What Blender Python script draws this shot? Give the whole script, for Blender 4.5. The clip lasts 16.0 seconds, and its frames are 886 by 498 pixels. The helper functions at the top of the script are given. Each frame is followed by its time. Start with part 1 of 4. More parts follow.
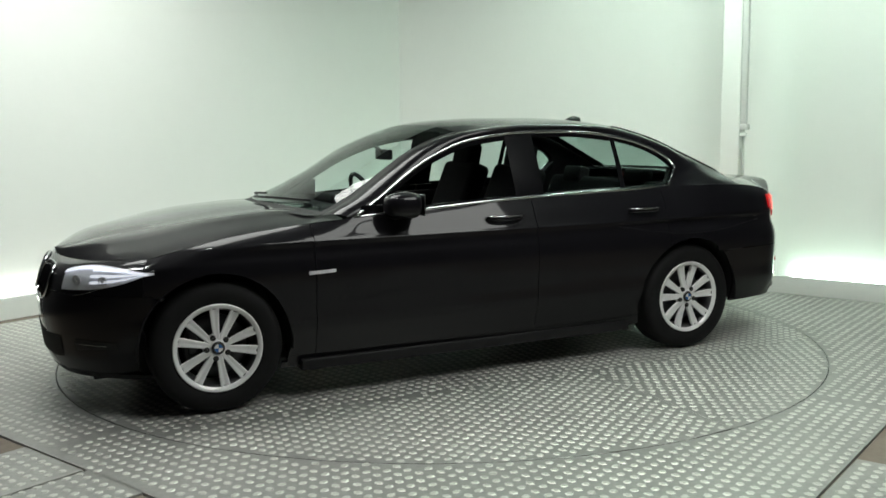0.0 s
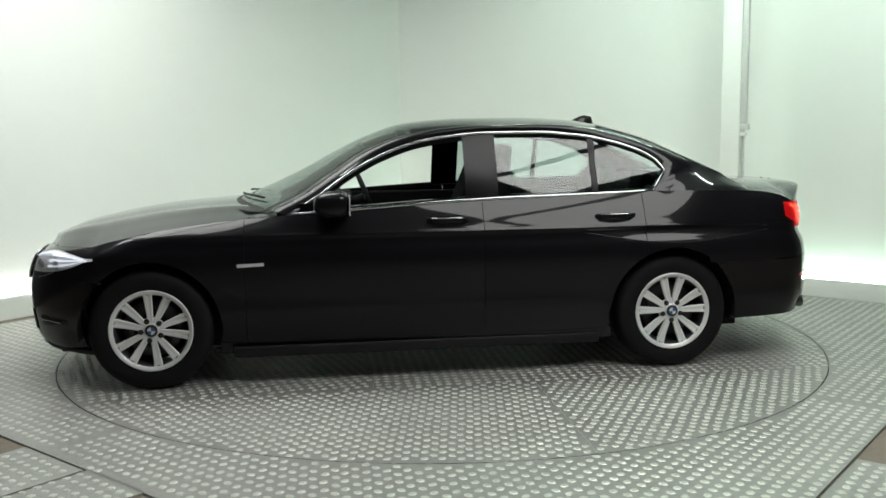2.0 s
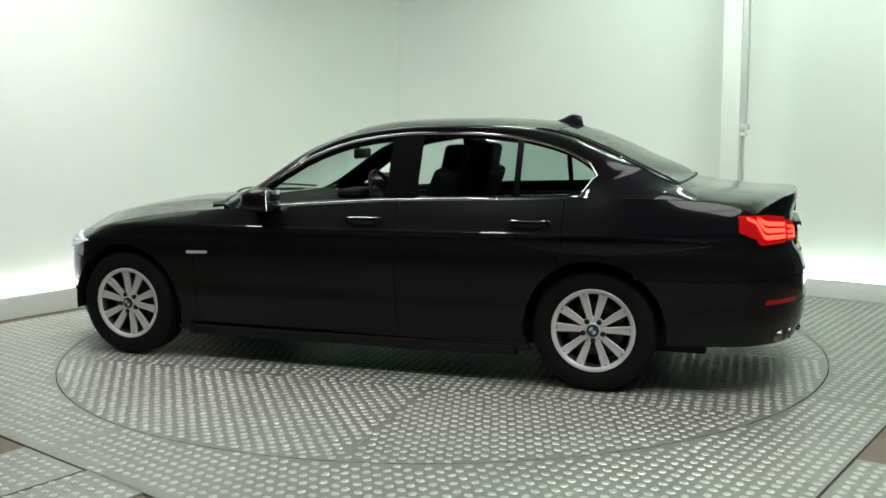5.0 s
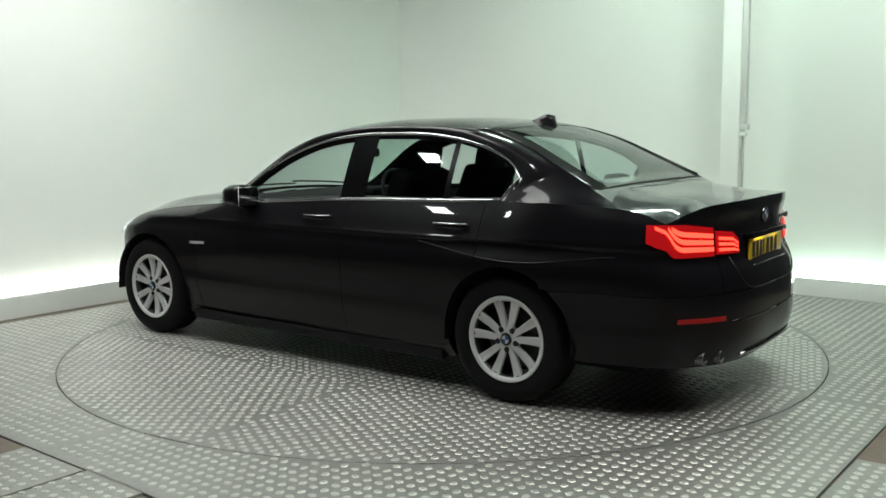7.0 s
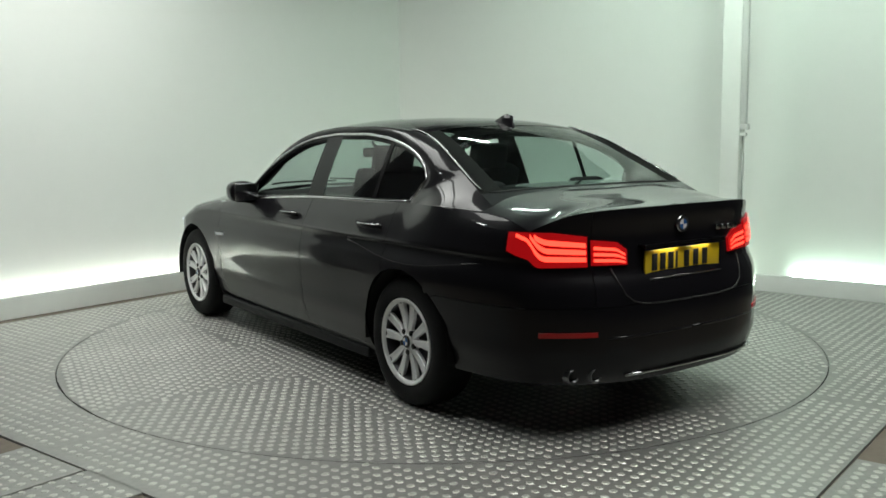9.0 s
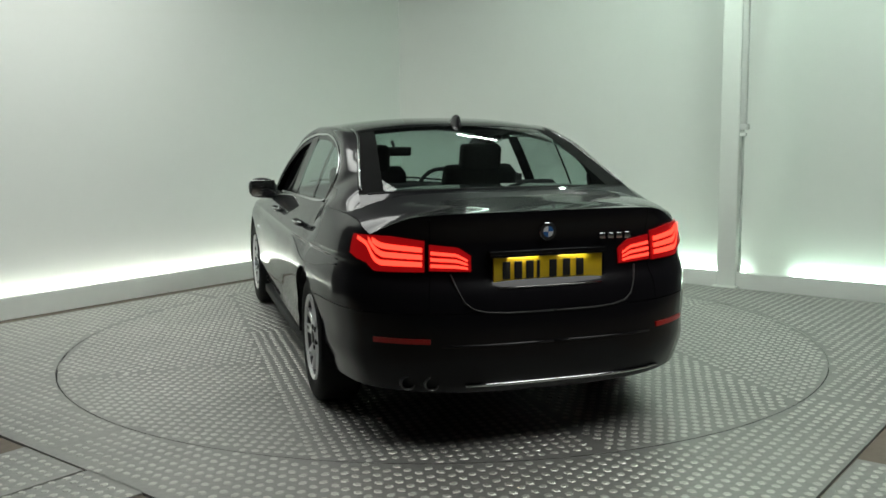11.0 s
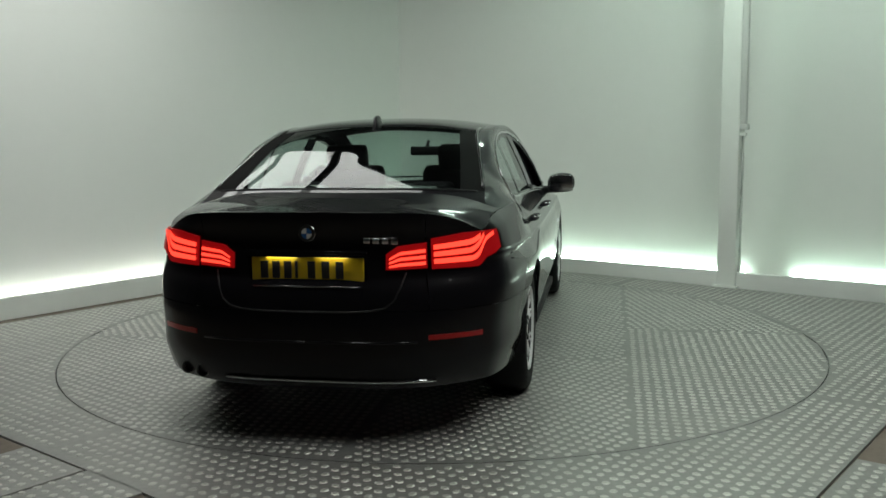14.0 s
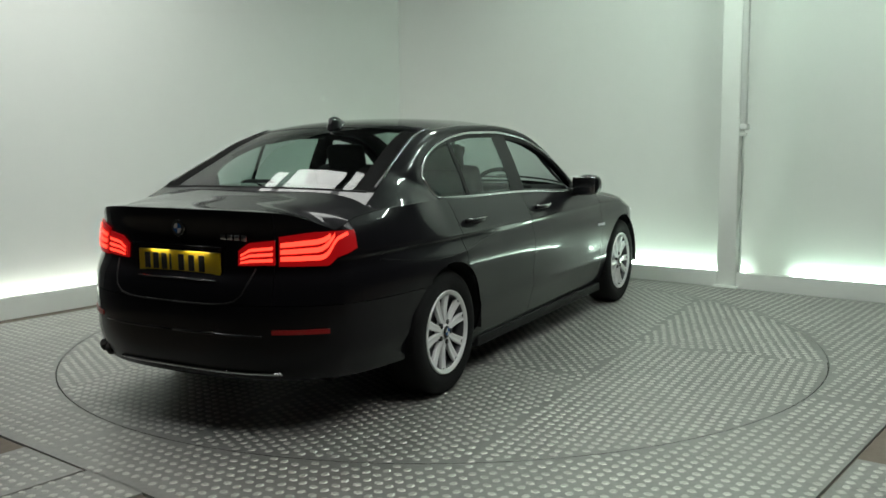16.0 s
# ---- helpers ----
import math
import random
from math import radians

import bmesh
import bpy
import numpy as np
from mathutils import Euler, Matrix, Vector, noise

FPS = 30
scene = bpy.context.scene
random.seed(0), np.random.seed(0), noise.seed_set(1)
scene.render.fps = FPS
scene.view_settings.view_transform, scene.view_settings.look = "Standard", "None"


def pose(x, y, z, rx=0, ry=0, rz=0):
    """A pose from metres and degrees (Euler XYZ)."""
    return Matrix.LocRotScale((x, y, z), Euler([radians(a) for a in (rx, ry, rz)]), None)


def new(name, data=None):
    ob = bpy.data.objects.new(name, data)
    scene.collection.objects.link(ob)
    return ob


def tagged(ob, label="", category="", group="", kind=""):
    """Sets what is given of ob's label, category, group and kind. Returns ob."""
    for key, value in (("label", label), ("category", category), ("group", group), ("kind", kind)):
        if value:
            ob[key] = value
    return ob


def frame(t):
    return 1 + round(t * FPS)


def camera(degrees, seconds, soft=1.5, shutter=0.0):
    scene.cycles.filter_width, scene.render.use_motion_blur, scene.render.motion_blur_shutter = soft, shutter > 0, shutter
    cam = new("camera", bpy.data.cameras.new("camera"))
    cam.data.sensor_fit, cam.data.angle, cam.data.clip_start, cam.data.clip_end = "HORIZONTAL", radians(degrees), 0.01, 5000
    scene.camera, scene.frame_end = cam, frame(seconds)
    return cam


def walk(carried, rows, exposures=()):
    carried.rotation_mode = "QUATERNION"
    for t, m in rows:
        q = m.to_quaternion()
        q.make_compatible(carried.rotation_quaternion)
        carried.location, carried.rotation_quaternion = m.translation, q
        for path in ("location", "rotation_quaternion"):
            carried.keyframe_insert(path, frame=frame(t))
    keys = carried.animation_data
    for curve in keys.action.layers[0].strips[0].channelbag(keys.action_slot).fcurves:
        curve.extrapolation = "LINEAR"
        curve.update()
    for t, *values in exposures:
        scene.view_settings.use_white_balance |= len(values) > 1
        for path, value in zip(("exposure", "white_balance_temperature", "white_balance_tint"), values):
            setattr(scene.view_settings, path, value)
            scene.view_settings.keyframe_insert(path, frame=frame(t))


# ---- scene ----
cam = camera(51.49, 16.0, soft=1.6)
EYE = pose(0, -6.218, 1.408, 90 - 7.417, 0, -0.108) @ pose(0, 0, 0, 0, 0, -0.66)
walk(cam, [(0.0, EYE), (16.0, EYE)],
     exposures=[(0.0, 0.60, 6500, 9), (4.0, 0.62, 6500, 9), (9.0, 0.31, 6500, 9), (12.5, -0.10, 6500, 9), (14.5, -0.22, 6500, 9), (16.0, 0.03, 6500, 9)])

# ---- world: the hall is closed, a little grey daylight is all that is left outside
world = bpy.data.worlds.new("world")
world.use_nodes = True
scene.world = world
world.node_tree.nodes["Background"].inputs[0].default_value = (0.5, 0.55, 0.6, 1)
world.node_tree.nodes["Background"].inputs[1].default_value = 0.1

LED = 17.5       # light strips behind the upstands
ROOF = 5.3       # roof lights
TUBE = 215.0      # ceiling tubes

# ---- geometry of the hall: a square steel floor set diagonally to the camera
AX1 = Vector((0.624, 0.781, 0))     # towards the wall on the right
AX2 = Vector((-0.809, 0.587, 0))    # towards the wall on the left
TABLE_R = 2.463
OX, OY = 0.265, 0.190               # the car's middle on the turntable


def heading(t):
    return 206.38 - 9.0243 * t - 0.0161 * (t - 8) ** 2


# ---- helpers for meshes
def link(name, bm, material, parent=None, label="", smooth=True):
    me = bpy.data.meshes.new(name)
    bm.normal_update()
    bm.to_mesh(me)
    bm.free()
    if smooth:
        for p in me.polygons:
            p.use_smooth = True
    me.materials.append(material)
    ob = new(name, me)
    if parent is not None:
        ob.parent = parent
    if label:
        ob["label"] = label
    return ob


def part(name, bm, material, parent, label="", smooth=True):
    return link(name, bm, material, parent, label, smooth)


def grid(rows, closed=False, keep=None, bm=None, flip=False):
    """Faces between rows of points; keep(centre) may leave faces out."""
    bm = bm or bmesh.new()
    vs = [[bm.verts.new(p) for p in r] for r in rows]
    for i in range(len(vs) - 1):
        n = len(vs[i])
        for j in range(n if closed else n - 1):
            q = [vs[i][j], vs[i][(j + 1) % n], vs[i + 1][(j + 1) % n], vs[i + 1][j]]
            if keep is not None:
                c = sum((v.co for v in q), Vector()) / 4
                if not keep(c):
                    continue
            try:
                bm.faces.new(q[::-1] if flip else q)
            except ValueError:
                pass
    loose = [v for v in bm.verts if not v.link_faces]
    bmesh.ops.delete(bm, geom=loose, context="VERTS")
    return bm


def box(cx, cy, cz, sx, sy, sz, bevel=0.0, turn=None, bm=None, seg=2):
    bm = bm or bmesh.new()
    made = bmesh.ops.create_cube(bm, size=1.0)["verts"]
    bmesh.ops.scale(bm, vec=(sx, sy, sz), verts=made)
    if bevel:
        edges = list({e for v in made for e in v.link_edges})
        out = bmesh.ops.bevel(bm, geom=edges, offset=bevel, segments=seg, affect="EDGES", profile=0.6)
        made = list({v for f in out["faces"] for v in f.verts} | {v for v in made if v.is_valid})
    m = Matrix.Translation((cx, cy, cz)) @ (turn.to_4x4() if turn else Matrix())
    bmesh.ops.transform(bm, matrix=m, verts=made)
    return bm


def tube(points, radius, sides=8, flat=1.0, bm=None, caps=True):
    """A bar of round or flattened section along points."""
    bm = bm or bmesh.new()
    pts = [Vector(p) for p in points]
    rings = []
    for i, p in enumerate(pts):
        d = (pts[min(i + 1, len(pts) - 1)] - pts[max(i - 1, 0)]).normalized()
        side = d.cross(Vector((0, 0, 1)))
        side = side.normalized() if side.length > 1e-4 else Vector((1, 0, 0))
        up = side.cross(d)
        rings.append([p + (side * math.cos(a) * flat + up * math.sin(a)) * radius
                      for a in (2 * math.pi * k / sides for k in range(sides))])
    vs = [[bm.verts.new(q) for q in r] for r in rings]
    for i in range(len(vs) - 1):
        for k in range(sides):
            bm.faces.new((vs[i][k], vs[i][(k + 1) % sides], vs[i + 1][(k + 1) % sides], vs[i + 1][k]))
    if caps:
        bm.faces.new(vs[0][::-1])
        bm.faces.new(vs[-1])
    return bm


def lathe(profile, steps=48, axis="y", bm=None):
    """profile: (radius, along) turned round an axis."""
    rows = []
    for r, a in profile:
        row = []
        for k in range(steps):
            c, s = math.cos(2 * math.pi * k / steps), math.sin(2 * math.pi * k / steps)
            row.append(Vector((r * c, a, r * s)) if axis == "y" else Vector((r * c, r * s, a)))
        rows.append(row)
    return grid(rows, closed=True, bm=bm)


def curve(pairs):
    """A smooth function through a few (x, value) pairs, in rising x."""
    pairs = sorted(pairs)
    xs, ys = [p[0] for p in pairs], [p[1] for p in pairs]
    n = len(xs)
    d = [(ys[i + 1] - ys[i]) / (xs[i + 1] - xs[i]) for i in range(n - 1)]
    m = [d[0]] + [0 if d[i - 1] * d[i] <= 0 else 2 * d[i - 1] * d[i] / (d[i - 1] + d[i]) for i in range(1, n - 1)] + [d[-1]]

    def f(x):
        if x <= xs[0]:
            return ys[0]
        if x >= xs[-1]:
            return ys[-1]
        i = max(k for k in range(n - 1) if xs[k] <= x)
        h = xs[i + 1] - xs[i]
        t = (x - xs[i]) / h
        return ((2 * t ** 3 - 3 * t ** 2 + 1) * ys[i] + (t ** 3 - 2 * t ** 2 + t) * h * m[i]
                + (-2 * t ** 3 + 3 * t ** 2) * ys[i + 1] + (t ** 3 - t ** 2) * h * m[i + 1])
    return f


def mirror_y(bm):
    """A copy of the mesh on the car's other side."""
    out = bm.copy()
    bmesh.ops.scale(out, vec=(1, -1, 1), verts=out.verts)
    bmesh.ops.reverse_faces(out, faces=out.faces)
    return out


def thing(name, label, category, group="", kind=""):
    return tagged(new(name), label, category, group, kind)


# ---- materials
def material(name, color, rough=0.5, metal=0.0, coat=0.0, grain=0.0, scale=40.0, bump=0.0, bump_scale=200.0,
             color2=None, stain=0.0, stain_scale=2.0, spec=0.5, stretch=None):
    mat = bpy.data.materials.new(name)
    mat.use_nodes = True
    nt = mat.node_tree
    b = nt.nodes["Principled BSDF"]
    b.inputs["Base Color"].default_value = (*color, 1)
    b.inputs["Roughness"].default_value = rough
    b.inputs["Metallic"].default_value = metal
    b.inputs["Coat Weight"].default_value = coat
    b.inputs["Coat Roughness"].default_value = 0.03
    b.inputs["Specular IOR Level"].default_value = spec
    co = nt.nodes.new("ShaderNodeTexCoord").outputs["Object"]
    if stretch:
        mp = nt.nodes.new("ShaderNodeMapping")
        mp.inputs["Scale"].default_value = stretch
        nt.links.new(co, mp.inputs[0])
        co = mp.outputs[0]
    if grain or stain:
        fac = []
        for amount, sc in ((grain, scale), (stain, stain_scale)):
            n = nt.nodes.new("ShaderNodeTexNoise")
            n.inputs["Scale"].default_value = sc
            n.inputs["Detail"].default_value = 6
            n.inputs["Roughness"].default_value = 0.65
            nt.links.new(co, n.inputs["Vector"])
            mul = nt.nodes.new("ShaderNodeMath")
            mul.operation = "MULTIPLY_ADD"
            mul.inputs[1].default_value = amount * 2
            mul.inputs[2].default_value = -amount
            nt.links.new(n.outputs["Fac"], mul.inputs[0])
            fac.append(mul.outputs[0])
        add = nt.nodes.new("ShaderNodeMath")
        nt.links.new(fac[0], add.inputs[0])
        nt.links.new(fac[1], add.inputs[1])
        mid = nt.nodes.new("ShaderNodeMath")
        mid.inputs[1].default_value = 0.5
        mid.use_clamp = True
        nt.links.new(add.outputs[0], mid.inputs[0])
        mix = nt.nodes.new("ShaderNodeMix")
        mix.data_type = "RGBA"
        c2 = color2 or tuple(c * 0.55 for c in color)
        mix.inputs[6].default_value = (*c2, 1)
        mix.inputs[7].default_value = (*[min(1, c * 1.12) for c in color], 1)
        nt.links.new(mid.outputs[0], mix.inputs[0])
        nt.links.new(mix.outputs[2], b.inputs["Base Color"])
        rr = nt.nodes.new("ShaderNodeMath")
        rr.operation = "MULTIPLY_ADD"
        rr.inputs[1].default_value = -0.25 * rough
        rr.inputs[2].default_value = rough * 1.12
        nt.links.new(mid.outputs[0], rr.inputs[0])
        nt.links.new(rr.outputs[0], b.inputs["Roughness"])
    if bump:
        n = nt.nodes.new("ShaderNodeTexNoise")
        n.inputs["Scale"].default_value = bump_scale
        n.inputs["Detail"].default_value = 4
        nt.links.new(co, n.inputs["Vector"])
        bp = nt.nodes.new("ShaderNodeBump")
        bp.inputs["Strength"].default_value = bump
        bp.inputs["Distance"].default_value = 0.004
        nt.links.new(n.outputs["Fac"], bp.inputs["Height"])
        nt.links.new(bp.outputs[0], b.inputs["Normal"])
    return mat


def glowing(name, color, strength, base=None):
    mat = material(name, base or color, 0.3)
    b = mat.node_tree.nodes["Principled BSDF"]
    b.inputs["Emission Color"].default_value = (*color, 1)
    b.inputs["Emission Strength"].default_value = strength
    return mat


def glass(name, tint, gloss=0.055):
    mat = bpy.data.materials.new(name)
    mat.use_nodes = True
    nt = mat.node_tree
    nt.nodes.remove(nt.nodes["Principled BSDF"])
    tr = nt.nodes.new("ShaderNodeBsdfTransparent")
    tr.inputs[0].default_value = (*tint, 1)
    gl = nt.nodes.new("ShaderNodeBsdfGlossy")
    gl.inputs["Roughness"].default_value = 0.015
    lw = nt.nodes.new("ShaderNodeLayerWeight")
    lw.inputs[0].default_value = 0.5
    pw = nt.nodes.new("ShaderNodeMath")
    pw.operation = "POWER"
    pw.inputs[1].default_value = 4.5
    nt.links.new(lw.outputs["Facing"], pw.inputs[0])
    fr = nt.nodes.new("ShaderNodeMath")
    fr.operation = "MULTIPLY_ADD"
    fr.inputs[1].default_value = 0.85
    fr.inputs[2].default_value = gloss
    nt.links.new(pw.outputs[0], fr.inputs[0])
    mx = nt.nodes.new("ShaderNodeMixShader")
    nt.links.new(fr.outputs[0], mx.inputs[0])
    nt.links.new(tr.outputs[0], mx.inputs[1])
    nt.links.new(gl.outputs[0], mx.inputs[2])
    nt.links.new(mx.outputs[0], nt.nodes["Material Output"].inputs[0])
    return mat


PAINT = material("black_metallic_paint", (0.0080, 0.0075, 0.0095), 0.34, 0.0, coat=1.0, grain=0.2, scale=900, stain=0.1, stain_scale=3, spec=0.06)
PAINT.node_tree.nodes["Principled BSDF"].inputs["Coat IOR"].default_value = 1.29
GLOSS = material("gloss_black_trim", (0.006, 0.006, 0.007), 0.16, coat=0.0, spec=0.14, grain=0.03, scale=200)
BORDER = material("black_glass_border", (0.005, 0.005, 0.005), 0.6, spec=0.02, grain=0.05, scale=90)
PLASTIC = material("matt_black_plastic", (0.011, 0.011, 0.012), 0.6, spec=0.25, grain=0.12, scale=150, bump=0.15, bump_scale=600)
RUBBER = material("tyre_rubber", (0.008, 0.008, 0.0085), 0.7, spec=0.2, grain=0.2, scale=60, stain=0.15, stain_scale=8, bump=0.2, bump_scale=300)
CHROME = material("satin_chrome", (0.72, 0.73, 0.74), 0.16, 1.0, grain=0.04, scale=80)
ALLOY = material("silver_alloy", (0.93, 0.93, 0.94), 0.30, 0.10, coat=0.6, grain=0.06, scale=120, stain=0.06, stain_scale=14)
DISC = material("brake_iron", (0.10, 0.10, 0.105), 0.42, 0.8, grain=0.2, scale=90)
SEAT = material("black_seat_cloth", (0.007, 0.007, 0.008), 0.8, spec=0.12, grain=0.2, scale=250, bump=0.3, bump_scale=500)
LINER = material("dark_cabin_trim", (0.009, 0.009, 0.010), 0.7, spec=0.15, grain=0.1, scale=120)
GLASS = glass("tinted_window_glass", (0.66, 0.76, 0.73))
LENS = glass("clear_lamp_lens", (0.93, 0.95, 0.96))
REDGLOW = glowing("glowing_red_light_bar", (1.0, 0.055, 0.03), 2.3, (0.8, 0.03, 0.02))
REDDIM = glowing("lit_red_lamp_body", (1.0, 0.008, 0.012), 0.20, (0.20, 0.003, 0.005))
REFLECT = material("red_reflector", (0.45, 0.003, 0.006), 0.3, coat=0.5, grain=0.1, scale=120)
LAMPWHITE = material("lamp_reflector_silver", (0.92, 0.90, 0.97), 0.3, 0.1, grain=0.45, scale=55, color2=(0.45, 0.44, 0.52))
LAMPGLOW = glowing("glowing_white_light_ring", (0.90, 0.92, 1.0), 0.42)
PIPE = material("sooty_steel_pipe", (0.22, 0.22, 0.22), 0.3, 1.0, grain=0.3, scale=90)
GUTTER = material("glossy_black_gutter", (0.02, 0.02, 0.022), 0.1, coat=1.0, grain=0.05, scale=60, spec=0.6)
YELLOW = material("yellow_number_plate", (0.94, 0.62, 0.02), 0.35, coat=0.4, grain=0.05, scale=30)
INK = material("black_ink", (0.012, 0.012, 0.012), 0.5, grain=0.05, scale=100)
BLUE = material("blue_enamel", (0.05, 0.16, 0.42), 0.25, coat=0.6, grain=0.05, scale=80)
WHITE_E = material("white_enamel", (0.8, 0.8, 0.8), 0.25, coat=0.6, grain=0.05, scale=80)
WALL = material("white_painted_wall", (0.75, 0.757, 0.735), 0.75, grain=0.05, scale=9, stain=0.07, stain_scale=1.1, color2=(0.62, 0.64, 0.61), bump=0.08, bump_scale=60)
TRIMW = material("white_painted_boards", (0.80, 0.82, 0.79), 0.5, grain=0.08, scale=14, stain=0.14, stain_scale=2.5, color2=(0.64, 0.66, 0.62), bump=0.06, bump_scale=90)
STEEL = material("worn_galvanised_steel", (0.34, 0.338, 0.312), 0.42, 0.5, grain=0.3, scale=26, stain=0.3, stain_scale=1.6, color2=(0.15, 0.155, 0.15), bump=0.1, bump_scale=120)
TREAD = material("polished_tread_steel", (0.63, 0.63, 0.59), 0.46, 0.45, grain=0.3, scale=30, stain=0.4, stain_scale=2.0, color2=(0.27, 0.27, 0.25))
# near-black: shade of gaps and recesses put into the colour, also black bars
GAP = material("black_steel_and_gap_shade", (0.012, 0.012, 0.012), 0.8, grain=0.2, scale=30)
CONCRETE = material("brown_dirty_concrete", (0.20, 0.165, 0.13), 0.85, grain=0.25, scale=35, stain=0.3, stain_scale=2.2, color2=(0.09, 0.075, 0.06), bump=0.3, bump_scale=90)
DARKWALL = material("dark_grey_sheeting", (0.032, 0.032, 0.034), 0.8, grain=0.15, scale=6, stain=0.2, stain_scale=0.8)
CABLE = material("grey_cable_sheath", (0.70, 0.71, 0.69), 0.5, grain=0.1, scale=60)
LEDGLOW = glowing("cool_white_light_strip", (0.97, 1.0, 0.93), LED)
LEDGREEN = glowing("greenish_light_strip", (0.74, 1.0, 0.84), LED * 1.15)
ROOFGLOW = glowing("daylit_roof_sheet", (0.98, 1.0, 0.96), ROOF)
FLOODGLOW = glowing("white_floodlight_glass", (0.95, 1.0, 0.97), 58.0)
PLATEGLOW = glowing("glowing_plate_lamp", (1.0, 0.95, 0.85), 20.0)
TUBEGLOW = glowing("white_ceiling_tube", (0.79, 1.0, 0.86), TUBE)

# ---- the hall
def slab(name, corners, z0, z1, mat, label, category, kind="structure"):
    bm = bmesh.new()
    lo = [bm.verts.new((c[0], c[1], z0)) for c in corners]
    hi = [bm.verts.new((c[0], c[1], z1)) for c in corners]
    bm.faces.new(hi)
    bm.faces.new(lo[::-1])
    for i in range(len(lo)):
        k = (i + 1) % len(lo)
        bm.faces.new((lo[i], lo[k], hi[k], hi[i]))
    bmesh.ops.recalc_face_normals(bm, faces=bm.faces)
    return tagged(link(name, bm, mat, smooth=False), label, category, kind=kind)


def at(a, b):
    """A place a metres towards the wall on the right and b towards the one on the left."""
    return AX1 * a + AX2 * b


ROOM_H = 3.9
WR, WL = 3.577, 3.336              # inner faces of the two walls
slab("floor", [at(-9, -9), at(WR + .2, -9), at(WR + .2, WL + .2), at(-9, WL + .2)], -0.3, -0.045, CONCRETE,
     "brown dirty concrete floor round the steel plates", "floor")
END_R, END_L = -2.35, -1.6        # where the white booth walls end, out of view, set for dark reflections
slab("wall_right", [at(WR, END_R), at(WR + .2, END_R), at(WR + .2, WL + .2), at(WR, WL + .2)], -0.045, ROOM_H, WALL,
     "white painted wall lit from below behind an upstand", "wall")
slab("wall_left", [at(END_L, WL), at(WR, WL), at(WR, WL + .2), at(END_L, WL + .2)], -0.045, ROOM_H, WALL,
     "white painted wall lit from below behind an upstand", "wall")
# unseen dark walls added to close the hall and darken the paint's reflections
slab("wall_unseen_right", [at(WR, -9), at(WR + .2, -9), at(WR + .2, END_R), at(WR, END_R)], -0.045, ROOM_H, DARKWALL,
     "added dark grey wall closing the hall out of view", "wall")
slab("wall_unseen_left", [at(-9, WL), at(END_L, WL), at(END_L, WL + .2), at(-9, WL + .2)], -0.045, ROOM_H, DARKWALL,
     "added dark grey wall closing the hall out of view", "wall")
slab("wall_near", [at(-9.2, -9.2), at(-9, -9.2), at(-9, WL + .2), at(-9.2, WL + .2)], -0.3, ROOM_H, DARKWALL,
     "added dark grey wall closing the hall out of view", "wall")
slab("wall_far", [at(-9, -9.2), at(WR + .2, -9.2), at(WR + .2, -9), at(-9, -9)], -0.3, ROOM_H, DARKWALL,
     "added dark grey wall closing the hall out of view", "wall")
slab("ceiling", [at(-9.2, -9.2), at(WR + .2, -9.2), at(WR + .2, WL + .2), at(-9.2, WL + .2)], ROOM_H, ROOM_H + .15, DARKWALL,
     "dark sheeted ceiling with roof lights and tubes", "ceiling")


def upstand(name, a, b, thick, h):
    """A low painted board along the foot of a wall, with a slightly rounded top edge."""
    d = (b - a).normalized()
    n = Vector((-d.y, d.x, 0)) * thick
    rows = []
    for q in (a, b):
        rows.append([q + Vector((0, 0, -.04)), q + Vector((0, 0, h - .006)), q + n * .2 + Vector((0, 0, h)),
                     q + n * .8 + Vector((0, 0, h)), q + n + Vector((0, 0, h - .006)), q + n + Vector((0, 0, -.04))])
    bm = grid(rows, flip=True)
    bmesh.ops.recalc_face_normals(bm, faces=bm.faces)
    return tagged(link(name, bm, TRIMW, smooth=False), "white painted upstand board along the wall foot", "baseboard", kind="structure")


US_R, US_L = 2.945, 3.236
upstand("baseboard_right", at(US_R, END_R), at(US_R, US_L + .03), -0.03, 0.133)
upstand("baseboard_left", at(END_L, US_L), at(US_R, US_L), 0.03, 0.136)


def light_strip(name, a, b, z, mat, r=0.02):
    ob = thing(name, "cool white light strip hidden behind the upstand", "light strip", "light strips")
    part("tube", tube([a + (b - a) * k / 6 + Vector((0, 0, z)) for k in range(7)], r, 6), mat, ob)
    n = (b - a).normalized()
    part("batten", tube([a - n * .01 + Vector((0, 0, z - .045)), b + n * .01 + Vector((0, 0, z - .045))], 0.022, 4), TRIMW, ob)
    for q in (a, b):
        part("bracket", box(q.x, q.y, z - .075, .03, .03, .06, .004), TRIMW, ob)
    return ob


light_strip("light_strip", at(END_L + .1, US_L + .055), at(2.9, US_L + .055), 0.055, LEDGLOW)
light_strip("light_strip", at(WR - .055, END_R + .1), at(WR - .055, -1.22), 0.05, LEDGREEN)
light_strip("light_strip", at(WR - .055, -0.80), at(WR - .055, 3.1), 0.05, LEDGREEN)


def pillar():
    ob = thing("pillar", "white painted steel pillar standing at the wall", "pillar", kind="structure")
    t = AX1.to_track_quat("X", "Z").to_matrix()
    c = at(US_R + .05, -0.845)
    part("post", box(c.x, c.y, ROOM_H / 2 - .02, .14, .165, ROOM_H + .04, .008, t), TRIMW, ob)
    f = at(US_R + .03, -0.845)
    part("foot_plate", box(f.x, f.y, 0.004, .20, .22, .012, .003, t), TRIMW, ob)
    return ob


